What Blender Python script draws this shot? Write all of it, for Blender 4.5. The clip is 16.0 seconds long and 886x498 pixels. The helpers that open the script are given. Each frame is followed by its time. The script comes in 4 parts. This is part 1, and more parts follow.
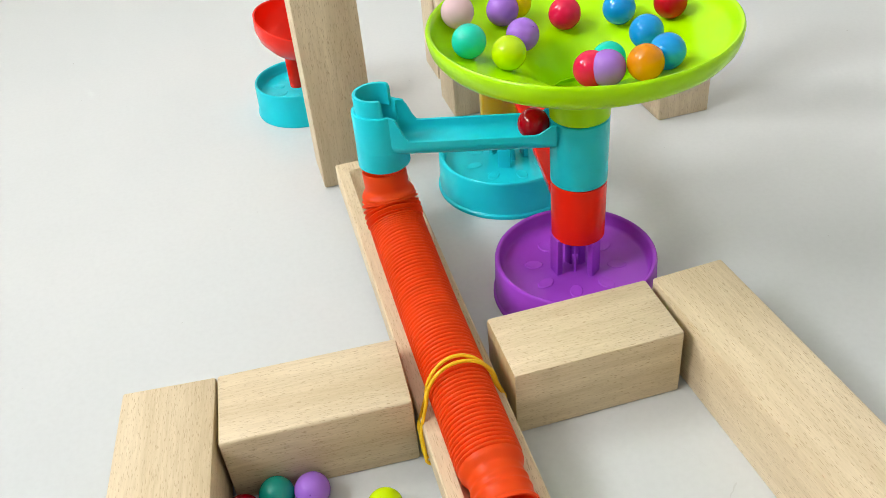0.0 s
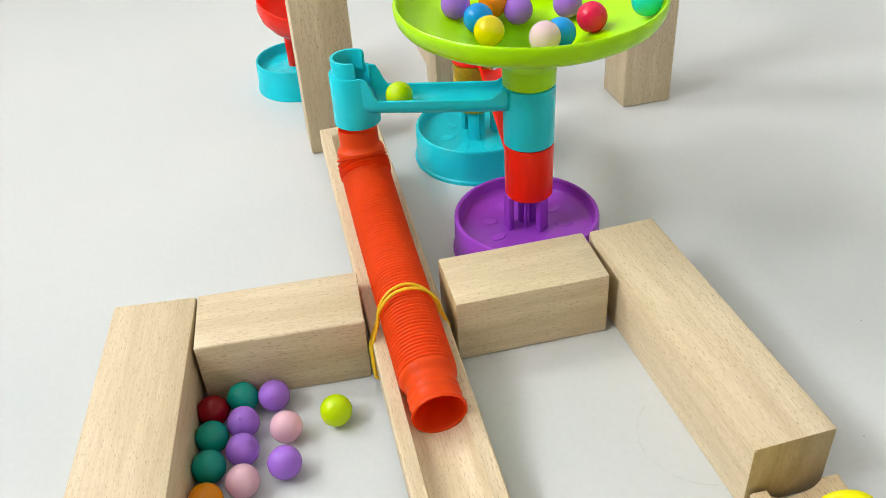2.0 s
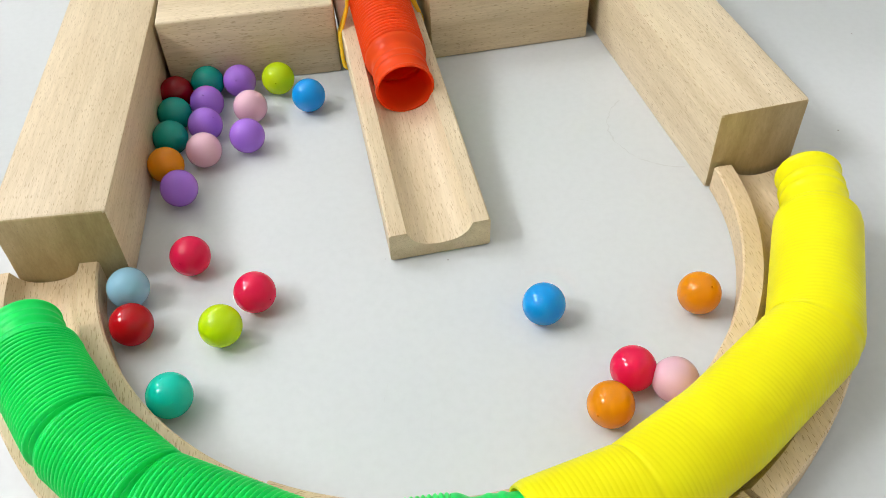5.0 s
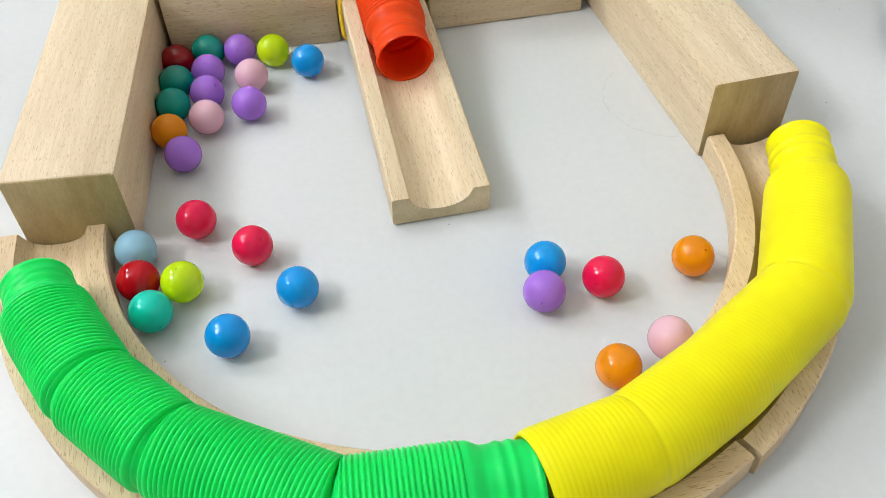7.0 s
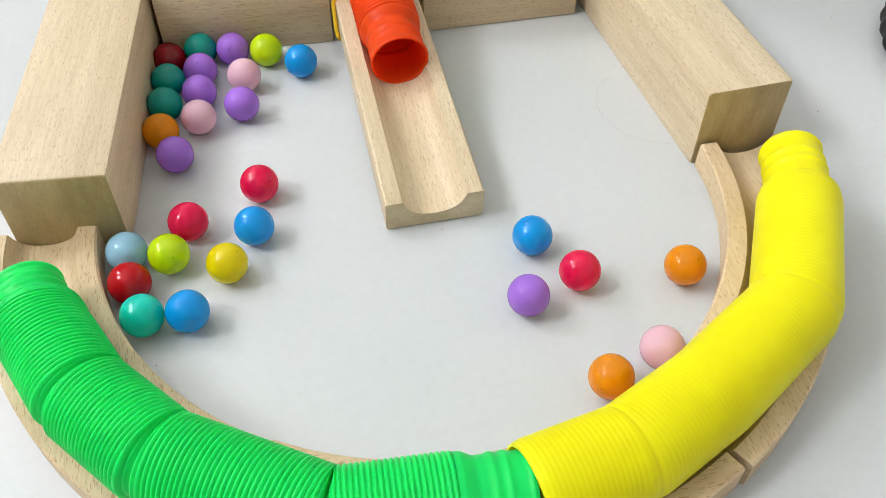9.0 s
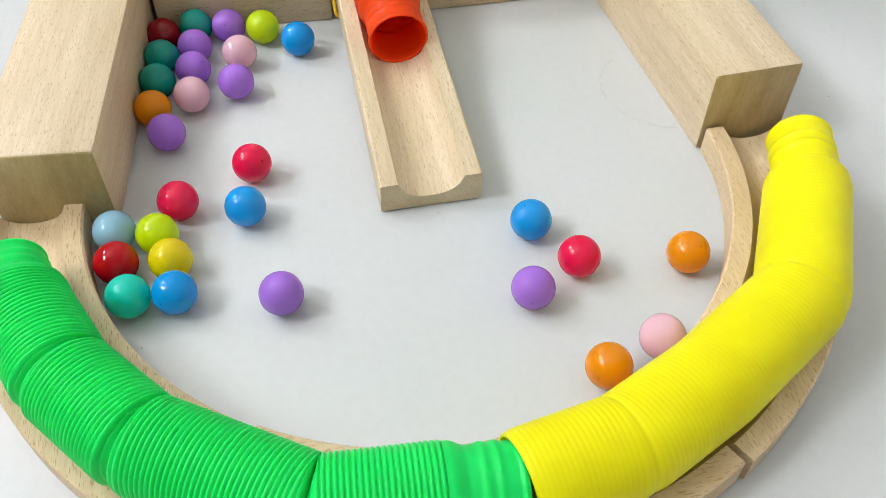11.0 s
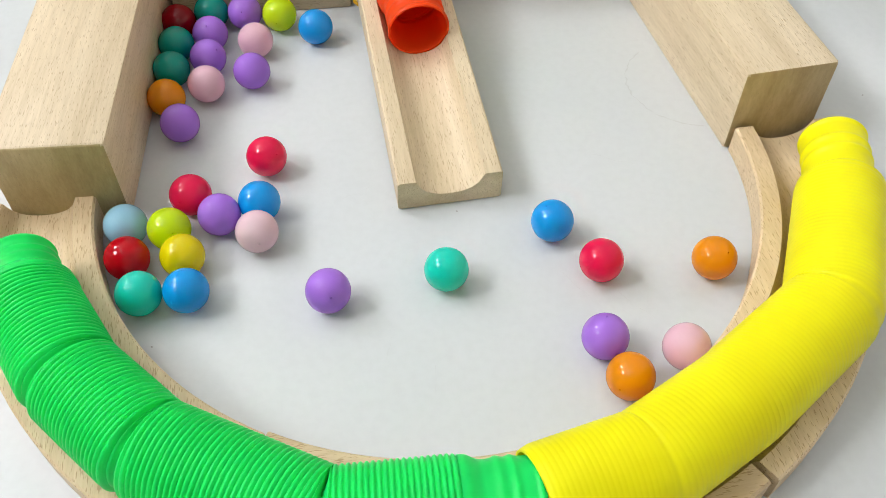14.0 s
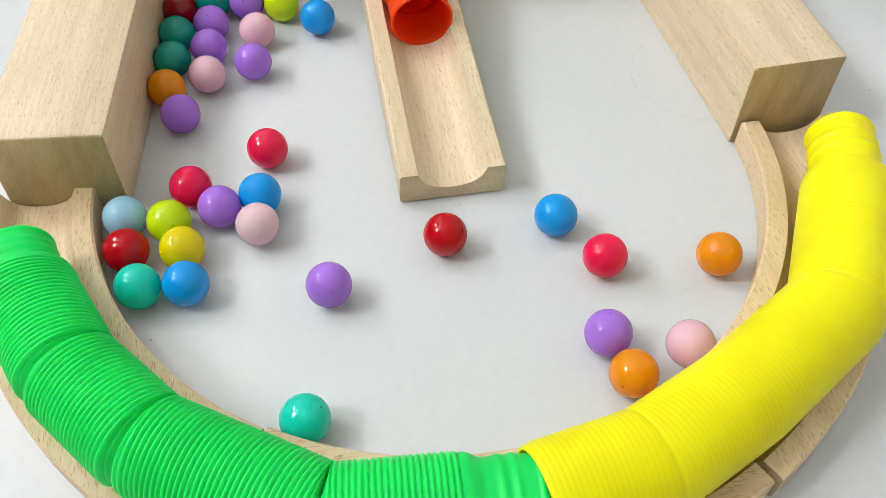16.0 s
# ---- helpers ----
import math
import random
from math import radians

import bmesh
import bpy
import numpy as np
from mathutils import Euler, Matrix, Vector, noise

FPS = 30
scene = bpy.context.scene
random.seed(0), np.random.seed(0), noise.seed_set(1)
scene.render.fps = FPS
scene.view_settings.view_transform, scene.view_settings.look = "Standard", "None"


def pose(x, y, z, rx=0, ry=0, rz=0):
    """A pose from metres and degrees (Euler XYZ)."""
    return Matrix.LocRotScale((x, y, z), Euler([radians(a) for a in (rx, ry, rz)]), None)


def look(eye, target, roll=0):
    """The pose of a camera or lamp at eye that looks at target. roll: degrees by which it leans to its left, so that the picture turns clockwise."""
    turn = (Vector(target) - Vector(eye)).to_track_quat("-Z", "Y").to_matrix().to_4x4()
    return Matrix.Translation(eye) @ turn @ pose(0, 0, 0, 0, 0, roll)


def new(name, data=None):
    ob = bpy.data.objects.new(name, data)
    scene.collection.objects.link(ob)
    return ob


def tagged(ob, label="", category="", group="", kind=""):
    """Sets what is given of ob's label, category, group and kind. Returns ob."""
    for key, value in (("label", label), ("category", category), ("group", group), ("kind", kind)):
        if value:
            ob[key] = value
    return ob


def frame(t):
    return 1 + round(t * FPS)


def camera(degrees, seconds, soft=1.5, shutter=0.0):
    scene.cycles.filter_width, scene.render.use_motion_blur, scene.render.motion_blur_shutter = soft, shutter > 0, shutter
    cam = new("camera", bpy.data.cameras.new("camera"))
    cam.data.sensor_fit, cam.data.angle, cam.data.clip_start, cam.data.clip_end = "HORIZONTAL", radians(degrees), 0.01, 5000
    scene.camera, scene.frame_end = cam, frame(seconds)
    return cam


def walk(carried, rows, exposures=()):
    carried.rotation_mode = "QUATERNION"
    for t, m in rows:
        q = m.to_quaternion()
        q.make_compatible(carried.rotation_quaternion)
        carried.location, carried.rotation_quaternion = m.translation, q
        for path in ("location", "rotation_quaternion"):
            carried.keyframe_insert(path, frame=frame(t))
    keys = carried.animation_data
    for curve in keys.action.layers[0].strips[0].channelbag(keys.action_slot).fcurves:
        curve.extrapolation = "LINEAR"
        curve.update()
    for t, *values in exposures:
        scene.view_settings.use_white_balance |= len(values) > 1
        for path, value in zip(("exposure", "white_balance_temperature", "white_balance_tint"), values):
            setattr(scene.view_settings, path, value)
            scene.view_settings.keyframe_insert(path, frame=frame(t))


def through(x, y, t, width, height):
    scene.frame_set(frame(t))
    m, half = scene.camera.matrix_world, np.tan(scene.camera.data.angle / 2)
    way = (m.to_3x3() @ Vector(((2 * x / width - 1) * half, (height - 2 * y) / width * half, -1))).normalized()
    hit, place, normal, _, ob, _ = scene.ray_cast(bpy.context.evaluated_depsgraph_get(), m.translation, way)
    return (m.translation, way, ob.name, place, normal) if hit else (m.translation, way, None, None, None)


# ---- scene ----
cam = camera(54.75, 16.0, soft=0.7)
PATH = [
    (0, (-0.08376, 0.01854, 0.31586), (-0.03174, 0.25239, 0.13529), -5.86),
    (0.5, (-0.07370, -0.00172, 0.31987), (-0.02466, 0.23483, 0.14199), -5.07),
    (1, (-0.07073, -0.01857, 0.32140), (-0.02300, 0.22044, 0.14648), -4.55),
    (1.5, (-0.07455, -0.03874, 0.31765), (-0.02643, 0.19975, 0.14213), -4.29),
    (2, (-0.07104, -0.05207, 0.31696), (-0.02283, 0.18590, 0.14076), -3.99),
    (2.5, (-0.06733, -0.06215, 0.30244), (-0.02127, 0.16900, 0.11683), -3.74),
    (3, (-0.06745, -0.06995, 0.28802), (-0.02443, 0.15442, 0.09359), -3.55),
    (3.5, (-0.06262, -0.06363, 0.26623), (-0.02252, 0.15181, 0.06134), -3.34),
    (4, (-0.06298, -0.06503, 0.25521), (-0.02542, 0.14210, 0.04147), -3.13),
    (4.5, (-0.06233, -0.08368, 0.25121), (-0.02436, 0.12169, 0.03586), -2.91),
    (5, (-0.06682, -0.09870, 0.24960), (-0.02968, 0.10699, 0.03440), -2.83),
    (7.5, (-0.07766, -0.10836, 0.25087), (-0.03363, 0.09069, 0.03077), -0.84),
    (8, (-0.07948, -0.10589, 0.25088), (-0.03402, 0.09274, 0.03070), -0.31),
    (8.5, (-0.08135, -0.10843, 0.25294), (-0.03476, 0.08994, 0.03276), 0.04),
    (9, (-0.07887, -0.10351, 0.25428), (-0.03206, 0.09353, 0.03295), 0.37),
    (9.5, (-0.07683, -0.10133, 0.25208), (-0.02991, 0.09486, 0.03003), 0.63),
    (12, (-0.07264, -0.09421, 0.24545), (-0.03208, 0.09868, 0.01929), 0.35),
    (12.5, (-0.07575, -0.08982, 0.24777), (-0.03630, 0.10224, 0.02071), 0.29),
    (13, (-0.07492, -0.09108, 0.24965), (-0.03551, 0.10043, 0.02212), 0.55),
    (13.5, (-0.07176, -0.08908, 0.24689), (-0.03358, 0.10146, 0.01834), 0.46),
    (14, (-0.07236, -0.08781, 0.24491), (-0.03463, 0.10227, 0.01590), 0.56),
    (14.5, (-0.07334, -0.08827, 0.24431), (-0.03613, 0.10128, 0.01478), 0.59),
    (15, (-0.07309, -0.08730, 0.24479), (-0.03607, 0.10189, 0.01493), 0.64),
    (15.5, (-0.07273, -0.08456, 0.24534), (-0.03561, 0.10293, 0.01411), 0.84),
    (16, (-0.07197, -0.08497, 0.24348), (-0.03525, 0.10274, 0.01236), 0.81),
]
# stops, kelvin and tint of the picture: the white balance cools as the camera comes down
TONE = [(0, -0.15, 6750, 10), (3, -0.15, 6700, 10), (4.5, -0.15, 6550, 11), (8, -0.15, 6500, 12), (16, -0.15, 6550, 12)]
walk(cam, [(t, look(eye, target, roll)) for t, eye, target, roll in PATH], TONE)

# ---- world, window light ----
world = bpy.data.worlds.new("daylight")
world.use_nodes = True
scene.world = world
wn = world.node_tree
sky = wn.nodes.new("ShaderNodeTexSky")
sky.sky_type, sky.sun_disc = "NISHITA", False
sky.sun_elevation, sky.sun_rotation = radians(48), radians(-80)
wn.links.new(sky.outputs[0], wn.nodes["Background"].inputs[0])
wn.nodes["Background"].inputs[1].default_value = 0.12

WALL_X = -1.36
WINDOW_Z, WINDOW_W, WINDOW_H = 1.53, 0.68, 0.88
WINDOW_YS = (0.13, 1.15)
for window_y in WINDOW_YS:
    win = bpy.data.lights.new("window_daylight", "AREA")
    win.shape, win.size, win.size_y = "RECTANGLE", WINDOW_W, WINDOW_H
    win.energy, win.color = 54.0, (0.93, 0.97, 1.0)
    win_ob = new("window_daylight", win)
    win_ob.matrix_world = Matrix.Translation((WALL_X - 0.11, window_y, WINDOW_Z)) @ Euler((0, radians(-90), 0)).to_matrix().to_4x4() @ Euler((0, 0, radians(90))).to_matrix().to_4x4()


# ---- materials ----
def material(name, colour, rough=0.4, **extra):
    m = bpy.data.materials.new(name)
    m.use_nodes = True
    b = m.node_tree.nodes["Principled BSDF"]
    b.inputs["Base Color"].default_value = (*colour, 1)
    b.inputs["Roughness"].default_value = rough
    for key, value in extra.items():
        b.inputs[key.replace("_", " ")].default_value = value
    return m


def node(m, kind, **values):
    n = m.node_tree.nodes.new(kind)
    for key, value in values.items():
        n.inputs[key.replace("_", " ")].default_value = value
    return n


def link(m, a, b):
    m.node_tree.links.new(a, b)


def ramp(m, fac, stops):
    n = m.node_tree.nodes.new("ShaderNodeValToRGB")
    r = n.color_ramp
    while len(r.elements) < len(stops):
        r.elements.new(0.5)
    for e, (p, c) in zip(r.elements, stops):
        e.position, e.color = p, (*c, 1)
    link(m, fac, n.inputs[0])
    return n


def mixed(m, kind, fac, a, b):
    n = m.node_tree.nodes.new("ShaderNodeMix")
    n.data_type, n.blend_type = "RGBA", kind
    for socket, value in ((n.inputs[0], fac), (n.inputs[6], a), (n.inputs[7], b)):
        if isinstance(value, bpy.types.NodeSocket):
            link(m, value, socket)
        elif isinstance(value, float):
            socket.default_value = value
        else:
            socket.default_value = (*value, 1)
    return n


def wood(name, light, dark, fleck, scale=1.0, rings=(7, 90, 130), grain=(60, 900, 900), rays_at=(230, 1900, 1900), rays_from=0.60):
    """Beech: long grain along the local x axis, growth bands across it, and short dark rays."""
    m = material(name, light, 0.5)
    b = m.node_tree.nodes["Principled BSDF"]
    co = node(m, "ShaderNodeTexCoord")
    rnd = node(m, "ShaderNodeObjectInfo")
    shift = node(m, "ShaderNodeVectorMath")
    shift.operation = "ADD"
    link(m, co.outputs["Object"], shift.inputs[0])
    off = m.node_tree.nodes.new("ShaderNodeMath")
    off.operation = "MULTIPLY"
    off.inputs[1].default_value = 3.0
    link(m, rnd.outputs["Random"], off.inputs[0])
    link(m, off.outputs[0], shift.inputs[1])

    def stretched(sx, sy, sz):
        mp = node(m, "ShaderNodeMapping")
        mp.inputs["Scale"].default_value = (sx * scale, sy * scale, sz * scale)
        link(m, shift.outputs[0], mp.inputs[0])
        return mp.outputs[0]

    bands = node(m, "ShaderNodeTexNoise", Scale=1.0, Detail=4.0, Roughness=0.55)
    link(m, stretched(*rings), bands.inputs["Vector"])
    fine = node(m, "ShaderNodeTexNoise", Scale=1.0, Detail=5.0, Roughness=0.65)
    link(m, stretched(*grain), fine.inputs["Vector"])
    big = node(m, "ShaderNodeTexNoise", Scale=1.0, Detail=2.0)
    link(m, stretched(6, 22, 22), big.inputs["Vector"])
    rays = node(m, "ShaderNodeTexNoise", Scale=1.0, Detail=1.0, Roughness=0.4)
    link(m, stretched(*rays_at), rays.inputs["Vector"])
    base = ramp(m, bands.outputs[0], [(0.32, dark), (0.50, tuple(0.5 * (p + q) for p, q in zip(light, dark))), (0.66, light)])
    soft = ramp(m, fine.outputs[0], [(0.3, (0.86, 0.84, 0.80)), (0.62, (1, 1, 1))])
    c = mixed(m, "MULTIPLY", 1.0, base.outputs[0], soft.outputs[0])
    tint = ramp(m, big.outputs[0], [(0.35, (0.93, 0.90, 0.86)), (0.65, (1.03, 1.01, 1.0))])
    c = mixed(m, "MULTIPLY", 1.0, c.outputs[2], tint.outputs[0])
    marks = ramp(m, rays.outputs[0], [(rays_from, (0, 0, 0)), (rays_from + 0.07, (0.85, 0.85, 0.85))])
    c = mixed(m, "MIX", marks.outputs[0], c.outputs[2], fleck)
    link(m, c.outputs[2], b.inputs["Base Color"])
    bump = node(m, "ShaderNodeBump", Strength=0.25, Distance=0.0004)
    link(m, fine.outputs[0], bump.inputs["Height"])
    link(m, bump.outputs[0], b.inputs["Normal"])
    return m


RAYS = (310, 2500, 2500)
BEECH = wood("pale_beech", (0.755, 0.64, 0.455), (0.64, 0.52, 0.34), (0.46, 0.33, 0.195), rays_at=RAYS, rays_from=0.615)
BEECH_CROSS = wood("beech_rail_across", (0.765, 0.625, 0.415), (0.675, 0.52, 0.32), (0.41, 0.265, 0.13), 1.0, (90, 7, 130), (900, 60, 900), (2400, 300, 2400), 0.605)
BEECH_RAIL = wood("beech_rail_along", (0.765, 0.625, 0.415), (0.675, 0.52, 0.32), (0.41, 0.265, 0.13), 1.0, (7, 90, 130), (60, 900, 900), (300, 2400, 2400), 0.605)
BEECH_END = wood("beech_end_grain", (0.56, 0.435, 0.23), (0.45, 0.34, 0.165), (0.34, 0.26, 0.15), 1.0, (20, 160, 45), (60, 900, 300), rays_from=0.7)


def plastic(name, colour, rough=0.22, glow=0.0, transmit=0.0, coat=0.2):
    """Moulded plastic with slight swirls of thickness and a faintly uneven skin."""
    m = material(name, colour, rough, IOR=1.46, Specular_IOR_Level=0.24, Coat_Weight=coat * 0.35, Coat_Roughness=0.06, Subsurface_Weight=glow, Subsurface_Scale=0.006, Transmission_Weight=transmit)
    b = m.node_tree.nodes["Principled BSDF"]
    b.inputs["Subsurface Radius"].default_value = tuple(0.25 + 0.75 * c for c in colour)
    co = node(m, "ShaderNodeTexCoord")
    big = node(m, "ShaderNodeTexNoise", Scale=35.0, Detail=3.0)
    link(m, co.outputs["Object"], big.inputs["Vector"])
    tone = ramp(m, big.outputs[0], [(0.3, tuple(0.9 * c for c in colour)), (0.7, tuple(min(1, 1.06 * c + 0.004) for c in colour))])
    link(m, tone.outputs[0], b.inputs["Base Color"])
    fine = node(m, "ShaderNodeTexNoise", Scale=900.0, Detail=3.0)
    link(m, co.outputs["Object"], fine.inputs["Vector"])
    worn = node(m, "ShaderNodeMapRange", To_Min=max(0.03, rough - 0.03), To_Max=rough + 0.04)
    link(m, fine.outputs[0], worn.inputs["Value"])
    link(m, worn.outputs[0], b.inputs["Roughness"])
    return m


TURQUOISE = plastic("turquoise_plastic", (0.0, 0.60, 0.72), 0.2)
RED = plastic("red_plastic", (0.98, 0.018, 0.004), 0.2)
PURPLE = plastic("purple_plastic", (0.36, 0.055, 0.60), 0.25)
LIME = plastic("lime_plastic", (0.41, 0.82, 0.0), 0.2)
AMBER = plastic("clear_amber_plastic", (0.85, 0.62, 0.02), 0.08, 0.0, 0.75)
def lets_light_through(m, colour, share):
    """Thin soft plastic: part of the light that falls on it comes out on the other side."""
    nodes = m.node_tree.nodes
    tr = nodes.new("ShaderNodeBsdfTranslucent")
    tr.inputs["Color"].default_value = (*colour, 1)
    mix = nodes.new("ShaderNodeMixShader")
    mix.inputs[0].default_value = share
    link(m, nodes["Principled BSDF"].outputs[0], mix.inputs[1])
    link(m, tr.outputs[0], mix.inputs[2])
    link(m, mix.outputs[0], nodes["Material Output"].inputs["Surface"])
    return m


TUBE_RED = plastic("soft_red_tube", (1.0, 0.105, 0.015), 0.34, 0.1, 0.0, 0.05)
TUBE_YELLOW = plastic("soft_yellow_tube", (1.0, 0.88, 0.0), 0.42, 0.3, 0.0, 0.05)
TUBE_GREEN = plastic("soft_green_tube", (0.0, 0.80, 0.13), 0.34, 0.3, 0.0, 0.05)
lets_light_through(TUBE_RED, (1.0, 0.15, 0.02), 0.42)
lets_light_through(TUBE_YELLOW, (1.0, 0.88, 0.0), 0.05)
lets_light_through(TUBE_GREEN, (0.02, 0.9, 0.14), 0.12)
lets_light_through(LIME, (0.5, 0.9, 0.0), 0.04)
BAND = plastic("yellow_rubber", (0.90, 0.52, 0.02), 0.45, 0.3)
BLACK = plastic("black_rubber", (0.018, 0.018, 0.018), 0.6)
BROWN = plastic("brown_leather", (0.10, 0.045, 0.03), 0.6)


def bead(name, colour, through=0.34):
    """Milky translucent plastic: part of the light comes out on the far side and stains the shadow, under a glossy skin."""
    m = material(name, colour, 0.6, Specular_IOR_Level=0.0)
    nodes = m.node_tree.nodes
    b = nodes["Principled BSDF"]
    co = node(m, "ShaderNodeTexCoord")
    n = node(m, "ShaderNodeTexNoise", Scale=160.0, Detail=3.0)
    link(m, co.outputs["Object"], n.inputs["Vector"])
    tone = ramp(m, n.outputs[0], [(0.3, tuple(0.97 * c for c in colour)), (0.7, tuple(min(1, 1.02 * c) for c in colour))])
    link(m, tone.outputs[0], b.inputs["Base Color"])
    milk = nodes.new("ShaderNodeBsdfTranslucent")
    milk.inputs["Color"].default_value = (*colour, 1)
    skin = nodes.new("ShaderNodeBsdfGlossy")
    skin.inputs["Roughness"].default_value = 0.05
    fres = nodes.new("ShaderNodeFresnel")
    fres.inputs["IOR"].default_value = 1.48
    body, whole = nodes.new("ShaderNodeMixShader"), nodes.new("ShaderNodeMixShader")
    body.inputs[0].default_value = through
    link(m, b.outputs[0], body.inputs[1])
    link(m, milk.outputs[0], body.inputs[2])
    link(m, fres.outputs[0], whole.inputs[0])
    link(m, body.outputs[0], whole.inputs[1])
    link(m, skin.outputs[0], whole.inputs[2])
    link(m, whole.outputs[0], nodes["Material Output"].inputs["Surface"])
    return m


BEADS = {
    "dark_red": bead("dark_red_bead", (0.34, 0.0, 0.006)),
    "red": bead("red_bead", (0.66, 0.0, 0.008)),
    "pink_red": bead("pink_red_bead", (1.0, 0.008, 0.09)),
    "orange": bead("orange_bead", (1.0, 0.34, 0.002)),
    "yellow": bead("yellow_bead", (1.0, 0.80, 0.001)),
    "lime": bead("lime_bead", (0.72, 0.97, 0.002)),
    "teal": bead("teal_bead", (0.0, 0.80, 0.62)),
    "teal_green": bead("teal_green_bead", (0.0, 0.40, 0.31)),
    "blue": bead("blue_bead", (0.0, 0.40, 0.97)),
    "light_blue": bead("light_blue_bead", (0.40, 0.72, 0.92)),
    "purple": bead("purple_bead", (0.50, 0.215, 0.90)),
    "pink": bead("pink_bead", (0.99, 0.62, 0.73)),
    "pale_pink": bead("pale_pink_bead", (0.98, 0.69, 0.75)),
}

TABLE = material("white_laminate", (0.72, 0.735, 0.73), 0.3, Coat_Weight=0.1, Coat_Roughness=0.2)
_b = TABLE.node_tree.nodes["Principled BSDF"]
_co = node(TABLE, "ShaderNodeTexCoord")
_n1 = node(TABLE, "ShaderNodeTexNoise", Scale=5.0, Detail=4.0)
link(TABLE, _co.outputs["Object"], _n1.inputs["Vector"])
_n2 = node(TABLE, "ShaderNodeTexNoise", Scale=300.0, Detail=4.0)
link(TABLE, _co.outputs["Object"], _n2.inputs["Vector"])
_t = ramp(TABLE, _n1.outputs[0], [(0.35, (0.575, 0.60, 0.605)), (0.65, (0.605, 0.618, 0.618))])
_f = ramp(TABLE, _n2.outputs[0], [(0.3, (0.97, 0.97, 0.97)), (0.6, (1, 1, 1))])
link(TABLE, mixed(TABLE, "MULTIPLY", 1.0, _t.outputs[0], _f.outputs[0]).outputs[2], _b.inputs["Base Color"])
_r = node(TABLE, "ShaderNodeMapRange", To_Min=0.24, To_Max=0.42)
link(TABLE, _n1.outputs[0], _r.inputs["Value"])
link(TABLE, _r.outputs[0], _b.inputs["Roughness"])
SCUFF = material("grey_scuff", (0.535, 0.545, 0.54), 0.5)
SPECK = material("grey_speck", (0.36, 0.35, 0.33), 0.7)
# pale paints of the unseen walls and ceiling, bright enough to bounce fill light
WALL = plastic("warm_wall_paint", (0.80, 0.775, 0.72), 0.8)
CEILING = plastic("ceiling_paint", (0.85, 0.845, 0.83), 0.85)
FLOOR = wood("oak_floor", (0.42, 0.29, 0.18), (0.30, 0.19, 0.11), (0.20, 0.12, 0.07), 0.1)
FRAME = plastic("white_frame_paint", (0.80, 0.80, 0.79), 0.4)


# ---- mesh tools ----
def part(name, bm, mat, parent=None, label="", smooth=True):
    me = bpy.data.meshes.new(name)
    bmesh.ops.recalc_face_normals(bm, faces=bm.faces)
    if smooth:
        for f in bm.faces:
            f.smooth = True
    bm.to_mesh(me)
    bm.free()
    for one in mat if isinstance(mat, (list, tuple)) else [mat]:
        me.materials.append(one)
    if smooth:
        me.set_sharp_from_angle(angle=radians(40))
    ob = new(name, me)
    if parent:
        ob.parent = parent
    if label:
        ob["label"] = label
    return ob


def thing(name, m, label, category, group=""):
    ob = new(name)
    ob.empty_display_size = 0.02
    ob.matrix_world = m
    return tagged(ob, label, category, group)


def box(x0, x1, y0, y1, z0, z1, bevel=0.0, seg=2, bm=None):
    bm = bm or bmesh.new()
    vs = [bm.verts.new((x, y, z)) for x in (x0, x1) for y in (y0, y1) for z in (z0, z1)]
    fs = [bm.faces.new([vs[i] for i in q]) for q in ((0, 1, 3, 2), (4, 6, 7, 5), (0, 4, 5, 1), (2, 3, 7, 6), (0, 2, 6, 4), (1, 5, 7, 3))]
    if bevel:
        es = list({e for f in fs for e in f.edges})
        bmesh.ops.bevel(bm, geom=es, offset=bevel, segments=seg, profile=0.5, affect="EDGES")
    return bm


def lathe(profile, n=56, a0=0.0, a1=2 * math.pi, bm=None, centre=(0, 0)):
    """A closed or open outline of (radius, z) turned about z."""
    bm = bm or bmesh.new()
    full = abs(a1 - a0 - 2 * math.pi) < 1e-6
    rings = []
    for k in range(n if full else n + 1):
        a = a0 + (a1 - a0) * k / n
        rings.append([bm.verts.new((centre[0] + r * math.cos(a), centre[1] + r * math.sin(a), z)) for r, z in profile])
    for k in range(n):
        p, q = rings[k], rings[(k + 1) % len(rings)]
        for j in range(len(profile) - 1):
            bm.faces.new((p[j], q[j], q[j + 1], p[j + 1]))
    if not full:
        for ring in (rings[0], rings[-1]):
            bm.faces.new(ring)
    bmesh.ops.remove_doubles(bm, verts=bm.verts, dist=1e-6)
    return bm


def rail_section(half, top, groove_half, groove_depth, n=12):
    """The outline of a board with a round groove along its top, as (across, up)."""
    e = 0.0008
    pts = [(-half, e), (-half + e, 0), (half - e, 0), (half, e), (half, top - e), (half - e, top)]
    for k in range(n + 1):
        u = 1 - 2 * k / n
        pts.append((groove_half * u, top - groove_depth * math.sqrt(max(0.0, 1 - (0.94 * u) ** 2)) + 0.34 * groove_depth * (abs(u) ** 6)))
    pts += [(-half + e, top), (-half, top - e)]
    return pts


def extrude_along(section, frames, bm=None):
    """Sweeps a closed (across, up) outline through frames (origin, across, up), with closed ends."""
    bm = bm or bmesh.new()
    rings = [[bm.verts.new(o + a * u + w * v) for u, v in section] for o, a, w in frames]
    n = len(section)
    for p, q in zip(rings, rings[1:]):
        for j in range(n):
            bm.faces.new((p[j], p[(j + 1) % n], q[(j + 1) % n], q[j]))
    ends = [bm.faces.new(rings[0]), bm.faces.new(rings[-1])]
    return bm, ends


